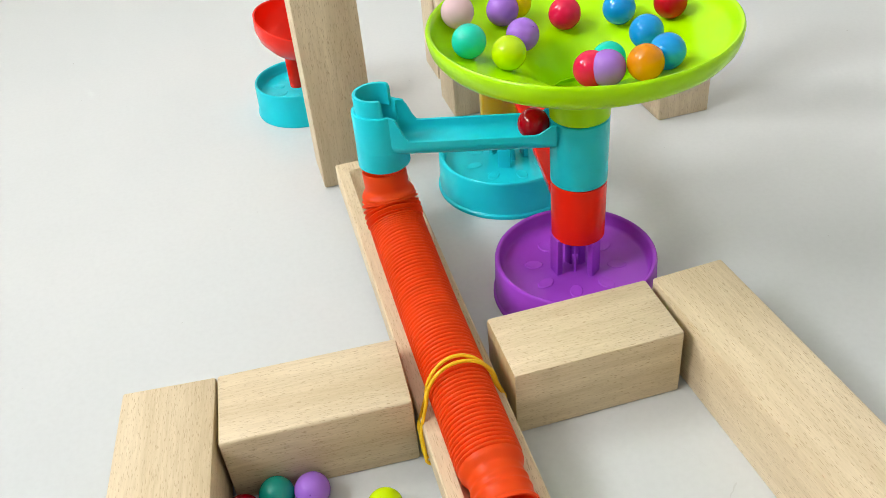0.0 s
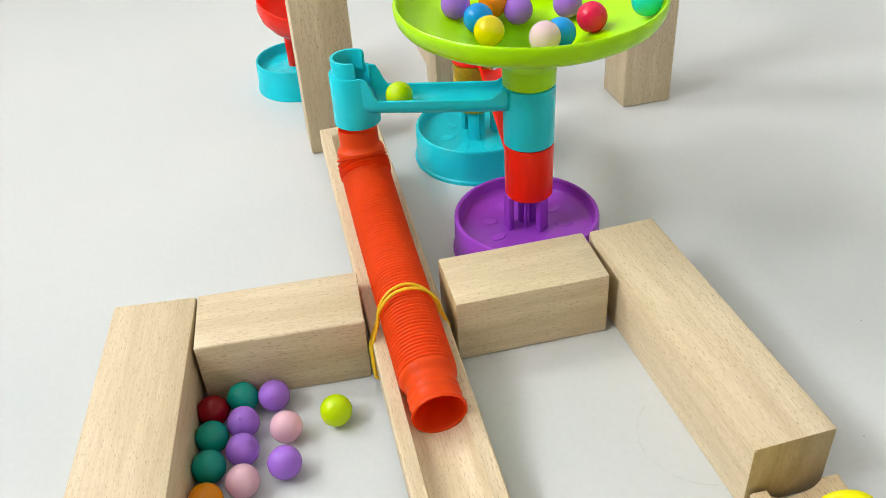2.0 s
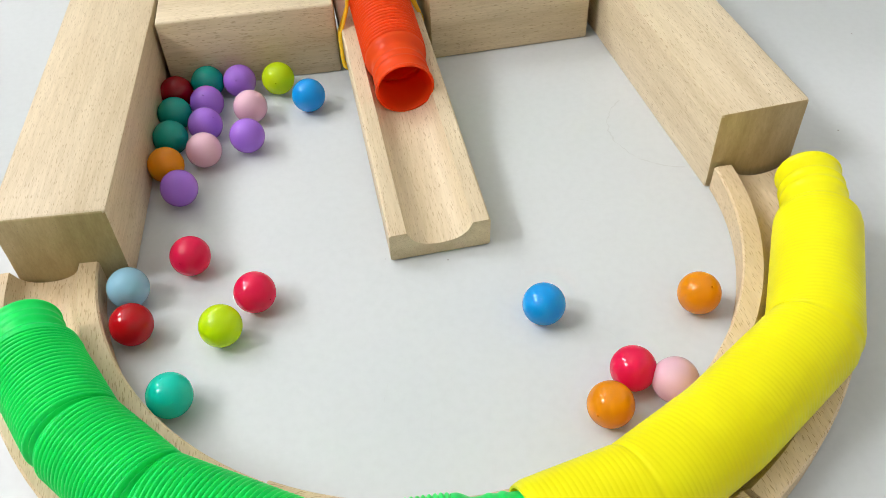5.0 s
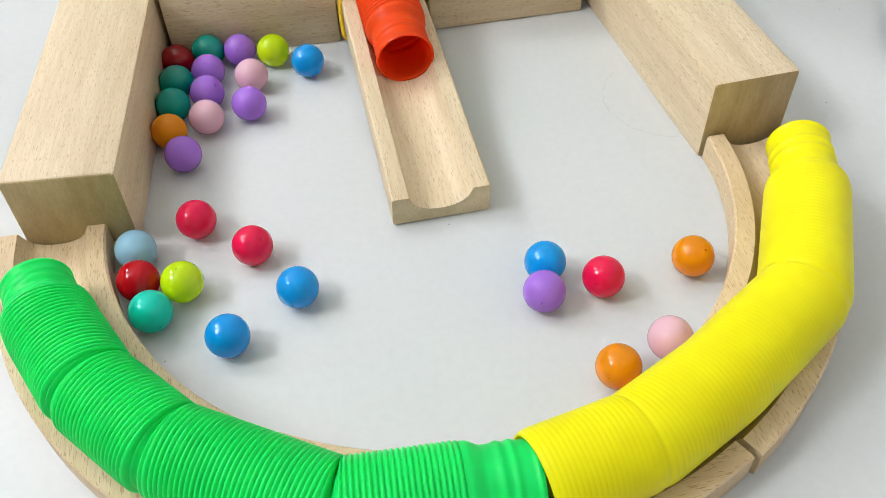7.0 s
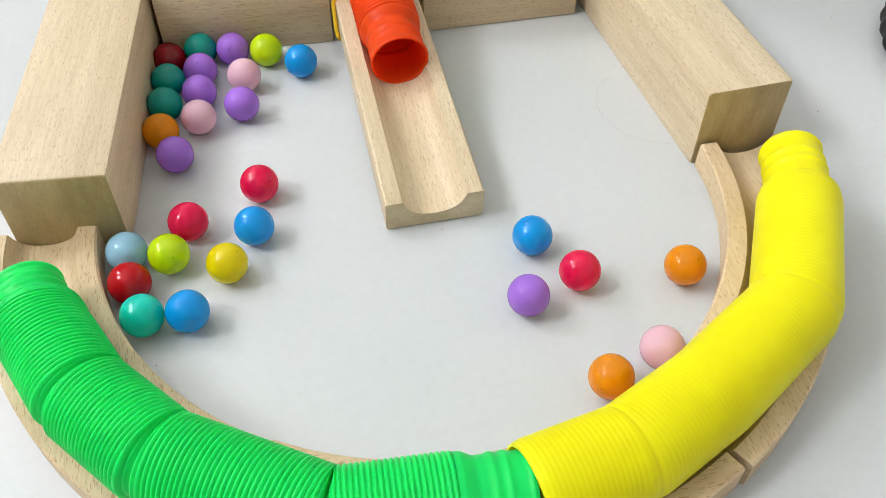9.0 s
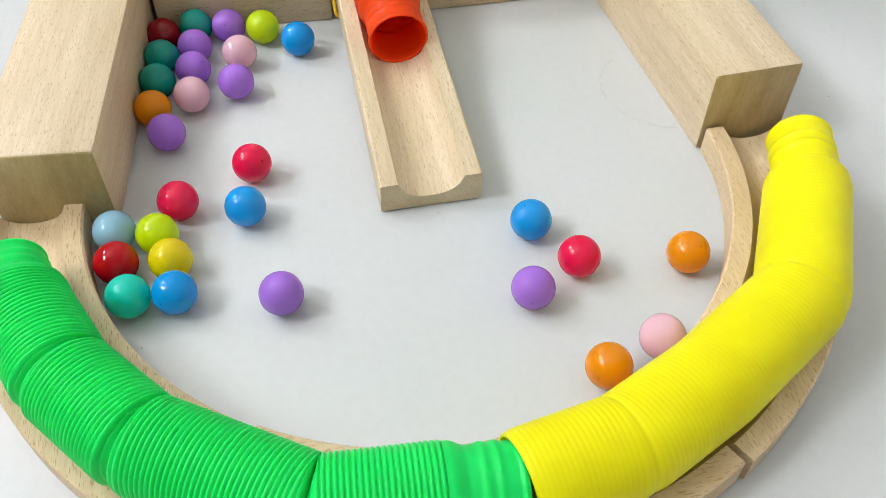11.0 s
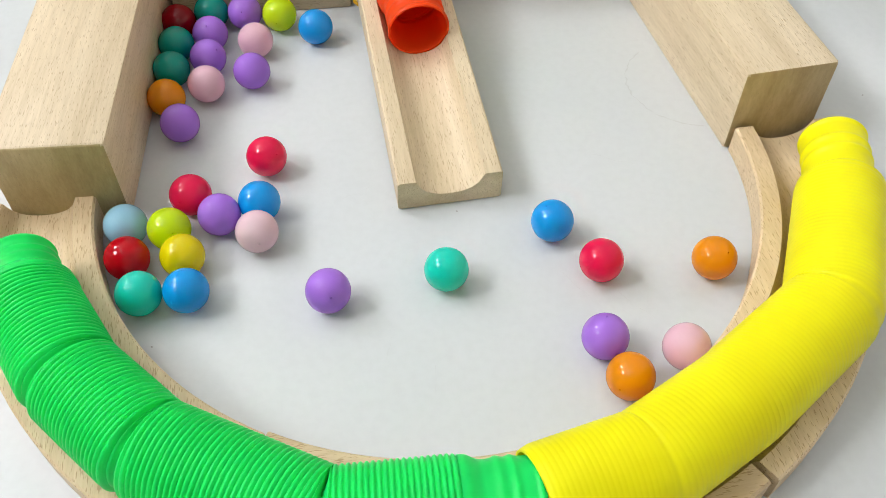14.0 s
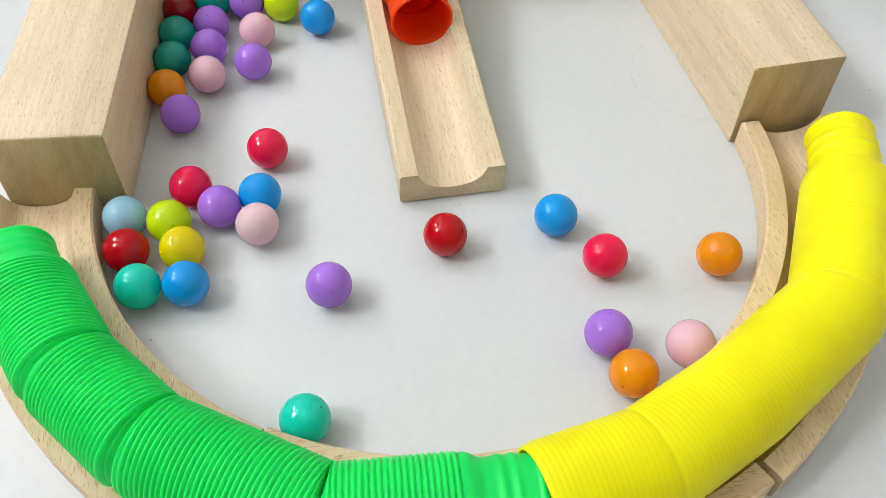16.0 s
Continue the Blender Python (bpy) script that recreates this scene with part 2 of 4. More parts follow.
def smooth_path(points, step, kink=0.006):
    """A polyline with slightly rounded corners, sampled evenly."""
    pts = [Vector(p) for p in points]
    dense = [pts[0]]
    for i in range(1, len(pts) - 1):
        a, b, c = pts[i - 1], pts[i], pts[i + 1]
        p, q = b + (a - b).normalized() * kink, b + (c - b).normalized() * kink
        for k in range(7):
            t = k / 6
            dense.append(p * (1 - t) ** 2 + b * 2 * t * (1 - t) + q * t * t)
    dense.append(pts[-1])
    lens = [0.0]
    for a, b in zip(dense, dense[1:]):
        lens.append(lens[-1] + (b - a).length)
    out, j, total = [], 0, lens[-1]
    count = max(2, int(total / step))
    for k in range(count + 1):
        s = total * k / count
        while j < len(lens) - 2 and lens[j + 1] < s:
            j += 1
        f = (s - lens[j]) / max(1e-9, lens[j + 1] - lens[j])
        out.append((s, dense[j].lerp(dense[j + 1], f)))
    return out, total


def hose(path, radius, n=40, wall=0.0, bm=None, bore=None):
    """A round hose along (s, point) samples; radius is a function of s. wall > 0 gives it an inner skin, smooth where bore gives its radius."""
    bm = bm or bmesh.new()
    pts = [p for _, p in path]
    up = Vector((0, 0, 1))
    outer, inner = [], []
    for i, (s, p) in enumerate(path):
        d = (pts[min(i + 2, len(pts) - 1)] - pts[max(i - 2, 0)]).normalized()
        ref = up if abs(d.dot(up)) < 0.95 else Vector((0, -1, 0))
        side = d.cross(ref).normalized()
        if i and side.dot(last) < 0:
            side = -side
        last = side
        top = side.cross(d).normalized()
        r = radius(s)
        ring, ring_in = [], []
        for k in range(n):
            a = 2 * math.pi * k / n
            v = side * math.cos(a) + top * math.sin(a)
            ring.append(bm.verts.new(p + v * r))
            if wall:
                ring_in.append(bm.verts.new(p + v * (min(r - wall, bore(s)) if bore else r - wall)))
        outer.append(ring)
        inner.append(ring_in)
    def skin(rings):
        for p, q in zip(rings, rings[1:]):
            for k in range(n):
                bm.faces.new((p[k], p[(k + 1) % n], q[(k + 1) % n], q[k]))
    skin(outer)
    if wall:
        skin(inner)
        for e in (0, -1):
            for k in range(n):
                bm.faces.new((outer[e][k], outer[e][(k + 1) % n], inner[e][(k + 1) % n], inner[e][k]))
    else:
        bm.faces.new(outer[0])
        bm.faces.new(outer[-1])
    return bm


def ribs(pitch, base, depth):
    """The radius of a corrugated hose: rounded crests and narrow valleys."""
    def at(s):
        u = (s / pitch) % 1.0
        return base - depth * (abs(2 * u - 1) ** 2.5)
    return at


# ---- the room ----
# walls and ceiling out of view, added close round the table for soft fill
X0, X1, Y0, Y1, Z0, Z1 = WALL_X, 1.75, -1.7, 2.2, -0.74, 2.05


def setting(name, bm, mat, label, category):
    return tagged(part(name, bm, mat, smooth=False), label, category, kind="structure")


setting("floor", box(X0 - 0.2, X1 + 0.2, Y0 - 0.2, Y1 + 0.2, Z0 - 0.1, Z0), FLOOR, "brown wooden floor under the white table", "floor")
setting("ceiling", box(X0 - 0.2, X1 + 0.2, Y0 - 0.2, Y1 + 0.2, Z1, Z1 + 0.1), CEILING, "unseen white ceiling added as fill light from above", "ceiling")
setting("wall_north", box(X0, X1, Y1, Y1 + 0.15, Z0, Z1), WALL, "unseen warm white wall added to bounce window light", "wall")
setting("wall_south", box(X0, X1, Y0 - 0.15, Y0, Z0, Z1), WALL, "unseen warm white wall added to bounce window light", "wall")
setting("wall_east", box(X1, X1 + 0.15, Y0 - 0.15, Y1 + 0.15, Z0, Z1), WALL, "unseen warm white wall added to bounce window light", "wall")
wz0, wz1 = WINDOW_Z - WINDOW_H / 2, WINDOW_Z + WINDOW_H / 2
wbm = box(X0 - 0.15, X0, Y0 - 0.15, Y1 + 0.15, Z0, wz0)
box(X0 - 0.15, X0, Y0 - 0.15, Y1 + 0.15, wz1, Z1, bm=wbm)
edges = [Y0 - 0.15] + [y + side * WINDOW_W / 2 for y in WINDOW_YS for side in (-1, 1)] + [Y1 + 0.15]
for a, b in zip(edges[::2], edges[1::2]):
    box(X0 - 0.15, X0, a, b, wz0, wz1, bm=wbm)
setting("wall_west", wbm, WALL, "warm white painted wall with two window openings", "wall")
hw, hh = WINDOW_W / 2, WINDOW_H / 2
for number, window_y in enumerate(WINDOW_YS, 1):
    window = thing(f"window_{number}", pose(X0 - 0.05, window_y, WINDOW_Z), "white framed window letting daylight into the room", "window")
    window["kind"] = "structure"
    for a in (-hw, hw - 0.06):
        part("upright", box(-0.03, 0.03, a, a + 0.06, -hh, hh, 0.004), FRAME, window)
    for a in (-hh, 0.12, hh - 0.06):
        part("crossbar", box(-0.028, 0.028, -hw + 0.06, hw - 0.06, a, a + 0.06, 0.004), FRAME, window)

table = thing("table", pose(0, 0, 0), "large white laminate table with faint scuffs and specks", "table")
part("tabletop", box(-0.95, 1.25, -0.62, 1.55, -0.03, 0.0, 0.003), TABLE, table)
for lx, ly in ((-0.86, -0.53), (1.16, -0.53), (-0.86, 1.46), (1.16, 1.46)):
    part("leg", box(lx - 0.03, lx + 0.03, ly - 0.03, ly + 0.03, Z0, -0.03, 0.003), FRAME, table)


def stroke(points, width, z=0.0002):
    bm = bmesh.new()
    rows = []
    for i, (x, y, w) in enumerate(points):
        x2, y2, _ = points[min(i + 1, len(points) - 1)]
        x1, y1, _ = points[max(i - 1, 0)]
        d = Vector((y1 - y2, x2 - x1, 0)).normalized() * width * w
        rows.append((bm.verts.new((x + d.x, y + d.y, z)), bm.verts.new((x - d.x, y - d.y, z))))
    for (a, b), (c, d) in zip(rows, rows[1:]):
        bm.faces.new((a, b, d, c))
    return bm


rng = random.Random(5)
arc = [(0.098 + 0.031 * math.cos(a) * (1 + 0.02 * rng.uniform(-1, 1)), 0.192 + 0.030 * math.sin(a), rng.uniform(0.15, 1.0)) for a in [radians(125 + 3.2 * k) for k in range(42)]]
part("scuff_mark", stroke(arc, 0.0004), SCUFF, table, "faint grey curved scuff", smooth=False)
for x, y, length, turn in ((0.012, 0.090, 0.016, -62), (0.030, 0.078, 0.020, -55), (-0.045, 0.060, 0.011, 80), (-0.058, 0.076, 0.008, 70), (0.046, 0.150, 0.018, -30), (-0.060, 0.150, 0.013, 20), (0.070, 0.235, 0.014, -70)):
    line = [(x + length * (k / 9 - 0.5) * math.cos(radians(turn)), y + length * (k / 9 - 0.5) * math.sin(radians(turn)) + 0.0006 * math.sin(k), rng.uniform(0.1, 1.0)) for k in range(10)]
    part("scratch", stroke(line, 0.00008), SCUFF, table, smooth=False)
bm = bmesh.new()
for _ in range(110):
    x, y, r = rng.uniform(-0.5, 0.5), rng.uniform(0.02, 0.95), rng.choice((0.0002, 0.00025, 0.0003, 0.00045))
    vs = [bm.verts.new((x + r * rng.uniform(0.5, 1.5) * math.cos(a), y + r * math.sin(a), 0.0002)) for a in [k * math.pi / 3 for k in range(6)]]
    bm.faces.new(vs)
specks = part("speck", bm, SPECK, table, "tiny grey specks of dirt", smooth=False)
specks["kind"] = "stuff"


# ---- wooden blocks ----
def block(cx, cy, length, width, height, turn, label, group="building blocks", upright=False):
    """A planed beech block; its grain runs along its length."""
    bm = box(-length / 2, length / 2, -width / 2, width / 2, -height / 2, height / 2, 0.0014, 2)
    for f in bm.faces:
        if abs(f.normal.x) > 0.9:
            f.material_index = 1
    for v in bm.verts:
        v.co += Vector((0, rng.uniform(-1, 1), rng.uniform(-1, 1))) * 0.00008
    ob = part("wooden_block", bm, [BEECH, BEECH_END])
    if upright:
        ob.matrix_world = pose(cx, cy, length / 2, 0, 0, turn) @ pose(0, 0, 0, 0, -90, 0)
    else:
        ob.matrix_world = pose(cx, cy, height / 2, 0, 0, turn)
    return tagged(ob, label, "wooden block", group)


SHORT = "short pale beech building block lying on the table"
LONG = "long pale beech building block lying on the table"
TALL = "pale beech building block standing upright on the table"
block(0.0417, 0.2951, 0.0835, 0.0413, 0.0385, -0.6, SHORT)
block(-0.0880, 0.3004, 0.0848, 0.0425, 0.0385, -3.45, SHORT)
block(-0.1594, 0.2406, 0.1720, 0.0430, 0.0385, 84.2, LONG + " near balls")
block(0.1097, 0.2322, 0.1670, 0.0392, 0.0385, 92.0, LONG)
block(-0.0292, 0.5452, 0.1670, 0.0405, 0.0405, 0.0, TALL, upright=True)
block(0.2175, 0.5365, 0.1670, 0.0400, 0.0400, 0.0, TALL, upright=True)
block(0.0875, 0.6720, 0.1670, 0.0385, 0.0385, 0.0, TALL, upright=True)
block(0.0815, 0.6030, 0.1670, 0.0385, 0.0385, 0.0, TALL, upright=True)

# the grooved chute, its far end raised
CH_SLOPE = 0.0748
CHUTE = thing("grooved_chute", pose(-0.0250, 0.1380, 0.0006, math.degrees(math.atan(CH_SLOPE)), 0, -0.28), "straight beech chute with a round groove, propped at one end", "marble chute")
LEN = 0.347
sec = rail_section(0.0204, 0.0146, 0.0134, 0.0088)
bm = bmesh.new()
rings = []
for k in range(34):
    d = min(LEN, 0.335 * k / 29) if k < 30 else (0.3365, 0.338, 0.339, LEN)[k - 30]
    close = max(0.0, min(1.0, (d - 0.325) / 0.0137))
    f = math.sqrt(max(0.0, 1 - close**2))
    rings.append([bm.verts.new((u, d, v if not 6 <= i <= 18 else 0.0146 - (0.0146 - v) * f)) for i, (u, v) in enumerate(sec)])
for p, q in zip(rings, rings[1:]):
    for j in range(len(sec)):
        bm.faces.new((p[j], p[(j + 1) % len(sec)], q[(j + 1) % len(sec)], q[j]))
ends = [bm.faces.new(rings[0]), bm.faces.new(rings[-1])]
for f in ends:
    f.material_index = 1
for v in bm.verts:
    v.co = Vector((v.co.y, -v.co.x, v.co.z))
chute_board = part("grooved_board", bm, [BEECH, BEECH], CHUTE)
chute_board.matrix_parent_inverse = Matrix.Identity(4)
chute_board.matrix_basis = pose(0, 0, 0, 0, 0, 90)
# a wedge-shaped foot under the raised end
foot = part("prop", box(-0.015, 0.015, 0.318, 0.340, -0.0255, -0.0002, 0.0008), BEECH, CHUTE, "small beech prop under the raised end")

# three curved rails round the open side
RC, RIN, ROUT = Vector((-0.0313, 0.1490, 0)), 0.1258, 0.1670


def curved_rail(a0, a1, dx, dy, mat, label):
    half, mid = (ROUT - RIN) / 2, (ROUT + RIN) / 2
    s = rail_section(half, 0.0128, 0.0132, 0.0082)
    fr = []
    for k in range(25):
        a = radians(a0 + (a1 - a0) * k / 24)
        d = Vector((math.cos(a), math.sin(a), 0))
        fr.append((d * mid, d, Vector((0, 0, 1))))
    bm, ends = extrude_along(s, fr)
    ob = part("curved_rail", bm, mat)
    ob.matrix_world = Matrix.Translation(RC + Vector((dx, dy, 0)))
    return tagged(ob, label, "marble chute", "curved rails")


curved_rail(-62.6, -1.2, 0.0, 0.0, BEECH_CROSS, "curved pale beech rail with a groove holding a yellow tube")
curved_rail(-122.6, -63.6, 0.0, 0.0012, BEECH_RAIL, "curved pale beech rail with a groove under two joined tubes")
curved_rail(-182.6, -123.4, 0.0, 0.0, BEECH_CROSS, "curved pale beech rail with a groove holding a green tube")


# ---- soft corrugated tubes ----
def tube_samples(points, pitch, kink):
    return smooth_path(points, pitch / 6, kink)


def collar(length, r0, rings, swell, lip, wide):
    """An end sleeve: a flared lip, raised rings, and a smooth shoulder that widens to the corrugated body."""
    def at(s):
        r = r0 + lip * math.exp(-s / 0.003)
        for where, w in rings:
            r += swell * math.exp(-(((s - where) / w) ** 2))
        u = max(0.0, min(1.0, (s - (length - 0.0050)) / 0.0050))
        return r + (wide - r) * u * u * (3 - 2 * u)
    return at


def pop_tube(name_label, points, mat, base, depth, pitch, kink, neck0, neck1, creases=(), fold=0.0030, fan=0.0, lip=0.0, group="soft tubes"):
    """Corrugated body between two end sleeves. neck: (length, radius) at either end."""
    t = thing("pop_tube", pose(0, 0, 0), name_label, "flexible tube", group)
    pts = [Vector(p) for p in points]
    path, total = tube_samples(points, pitch, kink)
    a, b = neck0[0], total - neck1[0]
    body = [q for q in path if a <= q[0] <= b]
    rr = ribs(pitch, base, depth)
    folds = []
    for c in creases:
        folds.append(min(path, key=lambda q: (q[1] - pts[c]).length)[0])
    def radius(s):
        e0 = min(1.0, max(0.0, (s - a) / 0.004))
        e1 = min(1.0, max(0.0, (b - s) / 0.004))
        r = rr(s)
        if fan and b - 0.016 < s < b - 0.002:
            u = (s / (pitch * 1.3)) % 1.0
            r = base + 0.4 * fan - fan * abs(2 * u - 1) ** 1.3
        for c in folds:
            r -= fold * math.exp(-(((s - c) / 0.0011) ** 2))
        return r * (0.95 + 0.05 * math.sin(e0 * math.pi / 2)) * (0.95 + 0.05 * math.sin(e1 * math.pi / 2))
    part("corrugated_body", hose(body, radius, 44, 0.0008, bore=lambda s: base - depth - 0.0008), mat, t)
    for (length, r), first in ((neck0, True), (neck1, False)):
        if length <= 0:
            continue
        if first:
            piece = [q for q in path if q[0] <= a + 0.0015]
            rel = lambda s: s
        else:
            piece = [q for q in path if q[0] >= b - 0.0015]
            rel = lambda s: total - s
        prof = collar(length, r, ((0.0012, 0.0009), (length * 0.36, 0.0012), (length * 0.55, 0.0014)), 0.0006 if first or not fan else 0.0, lip if first else 0.0, base * 0.965)
        plain = collar(length, r - 0.0007, (), 0.0, lip if first else 0.0, base * 0.9)
        part("end_sleeve", hose(piece, lambda s: prof(rel(s)), 44, 0.0007, bore=lambda s: plain(rel(s))), mat, t)
    return t


Z = 0.0225
RED_PATH = [(-0.0233, 0.2170, 0.0255), (-0.0235, 0.2400, 0.0275), (-0.0240, 0.3300, 0.0375), (-0.0245, 0.3870, 0.0490), (-0.0250, 0.4020, 0.0600), (-0.0253, 0.4050, 0.0790)]
pop_tube("red corrugated tube lying in the wooden chute under a rubber band", RED_PATH, TUBE_RED, 0.0148, 0.0014, 0.0022, 0.007, (0.0225, 0.0122), (0.014, 0.0118), fan=0.0024, lip=0.0009)
YEL_PATH = [(0.1210, 0.1232, Z), (0.1125, 0.1000, Z), (0.0828, 0.0488, Z), (0.0395, 0.0236, Z), (0.0065, 0.0088, Z), (-0.0275, 0.0032, Z)]
pop_tube("yellow corrugated tube resting in the curved rail", YEL_PATH, TUBE_YELLOW, 0.0157, 0.00010, 0.0017, 0.004, (0.0275, 0.0119), (0.0, 0.012), creases=(2, 4), fold=0.0004)
GRE_PATH = [(-0.1768, 0.1180, Z), (-0.1695, 0.0960, Z), (-0.1554, 0.0673, Z), (-0.1318, 0.0390, Z), (-0.0850, 0.0077, Z), (-0.0265, 0.0028, Z)]
pop_tube("green corrugated tube in the curved rail, joined to a yellow one", GRE_PATH, TUBE_GREEN, 0.0156, 0.0010, 0.00168, 0.003, (0.0165, 0.0118), (0.0205, 0.0132), creases=(2, 3, 4))


# the rubber band round tube and chute
band = thing("rubber_band", pose(0, 0, 0), "yellow rubber band wound twice round the red tube and chute", "rubber band")


def band_loop(y_top, y_left, y_right, lift):
    pts = []
    cx, cz, r = -0.0238, 0.0335, 0.0156 + lift
    for k in range(19):
        a = math.pi * k / 18
        y = y_top + (y_right - y_top) * max(0, math.cos(a)) ** 2 + (y_left - y_top) * max(0, -math.cos(a)) ** 2
        pts.append((cx + r * math.cos(a), y, cz + r * math.sin(a)))
    zt = lambda y: 0.0128 + (y - 0.139) * CH_SLOPE
    pts.append((-0.0458, y_left - 0.006, zt(y_left) - 0.001))
    pts.append((-0.0462, y_left - 0.014, zt(y_left) - 0.0125))
    pts.append((-0.0440, y_left - 0.014, zt(y_left) - 0.0150))
    pts.append((-0.0030, y_right, zt(y_right) - 0.0150))
    pts.append((-0.0034, y_right, zt(y_right) - 0.001))
    pts.append((cx + r, y_right, cz))
    return pts


for args in ((0.2865, 0.2830, 0.2800, 0.0), (0.2815, 0.2790, 0.2800, 0.0009)):
    path, _ = smooth_path(band_loop(*args), 0.0012, 0.0008)
    part("strand", hose(path, lambda s: 0.00085, 8), BAND, band)


# ---- plastic marble run ----
def cup_base(cx, cy, mat, label, wide=1.0, turn=0.0, ribbed=True):
    """A round tray foot with a raised wall, eight low oval studs and ribs that carry a post."""
    t = thing("round_base", pose(cx, cy, 0, 0, 0, turn), label, "toy base", "round bases")
    prof = [(0.0, 0.0015), (0.0440, 0.0015), (0.0446, 0.0), (0.0471, 0.0), (0.0475, 0.0010), (0.0474, 0.0024), (0.0463, 0.0034), (0.0457, 0.0244), (0.0454, 0.0254), (0.0448, 0.0260), (0.0438, 0.0260), (0.0431, 0.0256), (0.0427, 0.0247), (0.0418, 0.0200), (0.0412, 0.0187), (0.0402, 0.0179), (0.0, 0.0176)]
    part("tray", lathe([(r * wide, z) for r, z in prof], 96), mat, t)
    stud = lathe([(0.0, 0.0), (1.0, 0.0), (0.97, 0.0004), (0.88, 0.0007), (0.76, 0.0006), (0.0, 0.0005)], 24)
    for v in stud.verts:
        v.co = Vector((v.co.x * 0.0054, v.co.y * 0.0036, v.co.z))
    first = part("oval_bump", stud, mat, t)
    for k in range(8):
        a = radians(45 * k + 24)
        ob = first if k == 0 else new("oval_bump", first.data)
        ob.parent = t
        ob.matrix_basis = pose(0.0236 * wide * math.cos(a), 0.0236 * wide * math.sin(a), 0.0175, 0, 0, math.degrees(a))
    for a in (186, 306, 66) if ribbed else ():
        ob = part("rib", box(0.0098, 0.0132, -0.0042, 0.0042, 0.0, 0.0235, 0.0006), mat, t)
        ob.matrix_basis = pose(0, 0, 0.0172, 0, 0, a)
    for a in (246, 6, 126) if ribbed else ():
        ob = part("web", box(0.0020, 0.0062, -0.0006, 0.0006, 0.0, 0.018, 0.0003), mat, t)
        ob.matrix_basis = pose(0, 0, 0.0172, 0, 0, a)
    return t


def sleeve(r, z0, z1, wall=0.0016, n=56):
    e = 0.0006
    return lathe([(r - wall, z0), (r - e, z0), (r, z0 + e), (r + 0.0003, z1 - e), (r - e, z1), (r - wall, z1), (r - wall, z0)], n)


AXX, AXY = 0.0683, 0.3640
cup_base(AXX - 0.0018, AXY - 0.0010, PURPLE, "round purple plastic base holding up the column", 0.965)
cup_base(0.0705, 0.4855, TURQUOISE, "round turquoise plastic base behind the funnel column", turn=-66.0)
cup_base(-0.0438, 0.6550, TURQUOISE, "small round turquoise plastic base behind an upright block", 0.78, ribbed=False)

column = thing("funnel_column", pose(AXX, AXY, 0), "stacked red and turquoise plastic column on a purple base", "toy column")
part("red_sleeve", sleeve(0.0142, 0.0395, 0.0738), RED, column, "glossy red sleeve")
part("turquoise_sleeve", sleeve(0.0146, 0.0740, 0.1105), TURQUOISE, column, "turquoise sleeve")

funnel = thing("funnel_dish", pose(AXX, AXY, 0), "wide lime green plastic funnel dish full of rolling balls", "funnel")
part("neck", sleeve(0.0149, 0.1107, 0.1236), LIME, funnel)
prof = [(0.0102, 0.1165), (0.0118, 0.1165), (0.0146, 0.1210), (0.0192, 0.1278), (0.0240, 0.1334), (0.0300, 0.1378), (0.0550, 0.1448), (0.0640, 0.1474), (0.0682, 0.1500), (0.0704, 0.1530), (0.0714, 0.1566), (0.0716, 0.1592), (0.0713, 0.1602), (0.0706, 0.1608), (0.0697, 0.1606), (0.0691, 0.1599), (0.0684, 0.1566), (0.0668, 0.1536), (0.0640, 0.1512), (0.0550, 0.1480), (0.0400, 0.1440), (0.0330, 0.1416), (0.0275, 0.1387), (0.0225, 0.1344), (0.0180, 0.1291), (0.0140, 0.1231), (0.0102, 0.1165)]
part("dish", lathe(prof, 112), LIME, funnel, "lime green dish with an upright rim")

# the bridge: a trough from the column to a socket over the red tube
SX, SY = -0.0243, 0.4050
bridge = thing("trough_bridge", pose(0, 0, 0), "turquoise plastic trough leading from the column to a tube socket", "marble chute")
a_slot = math.degrees(math.atan2(AXY - SY, AXX - SX))


def notched_ring(r_in, r_out, z0, z1, half_gap, fillet):
    """A standing ring with a gap about its x axis; its top edge is rounded down towards the gap."""
    frames, n = [], 72
    a0, a1 = radians(half_gap), 2 * math.pi - radians(half_gap)
    bm = bmesh.new()
    for k in range(n + 1):
        u = k / n
        a = a0 + (a1 - a0) * (3 * u * u - 2 * u ** 3)
        x = min(fillet, min(a - a0, a1 - a) * r_out)
        top = z1 - fillet + math.sqrt(max(0.0, fillet**2 - (fillet - x) ** 2))
        e, rm = 0.0005, 0.5 * (r_in + r_out)
        frames.append([bm.verts.new((r * math.cos(a), r * math.sin(a), z)) for r, z in ((r_in, z0), (r_out, z0), (r_out, top - e), (r_out - 0.4 * e, top - 0.3 * e), (rm, top), (r_in + 0.4 * e, top - 0.3 * e), (r_in, top - e))])
    for p, q in zip(frames, frames[1:]):
        for j in range(7):
            bm.faces.new((p[j], p[(j + 1) % 7], q[(j + 1) % 7], q[j]))
    bm.faces.new(frames[0])
    bm.faces.new(frames[-1])
    return bm


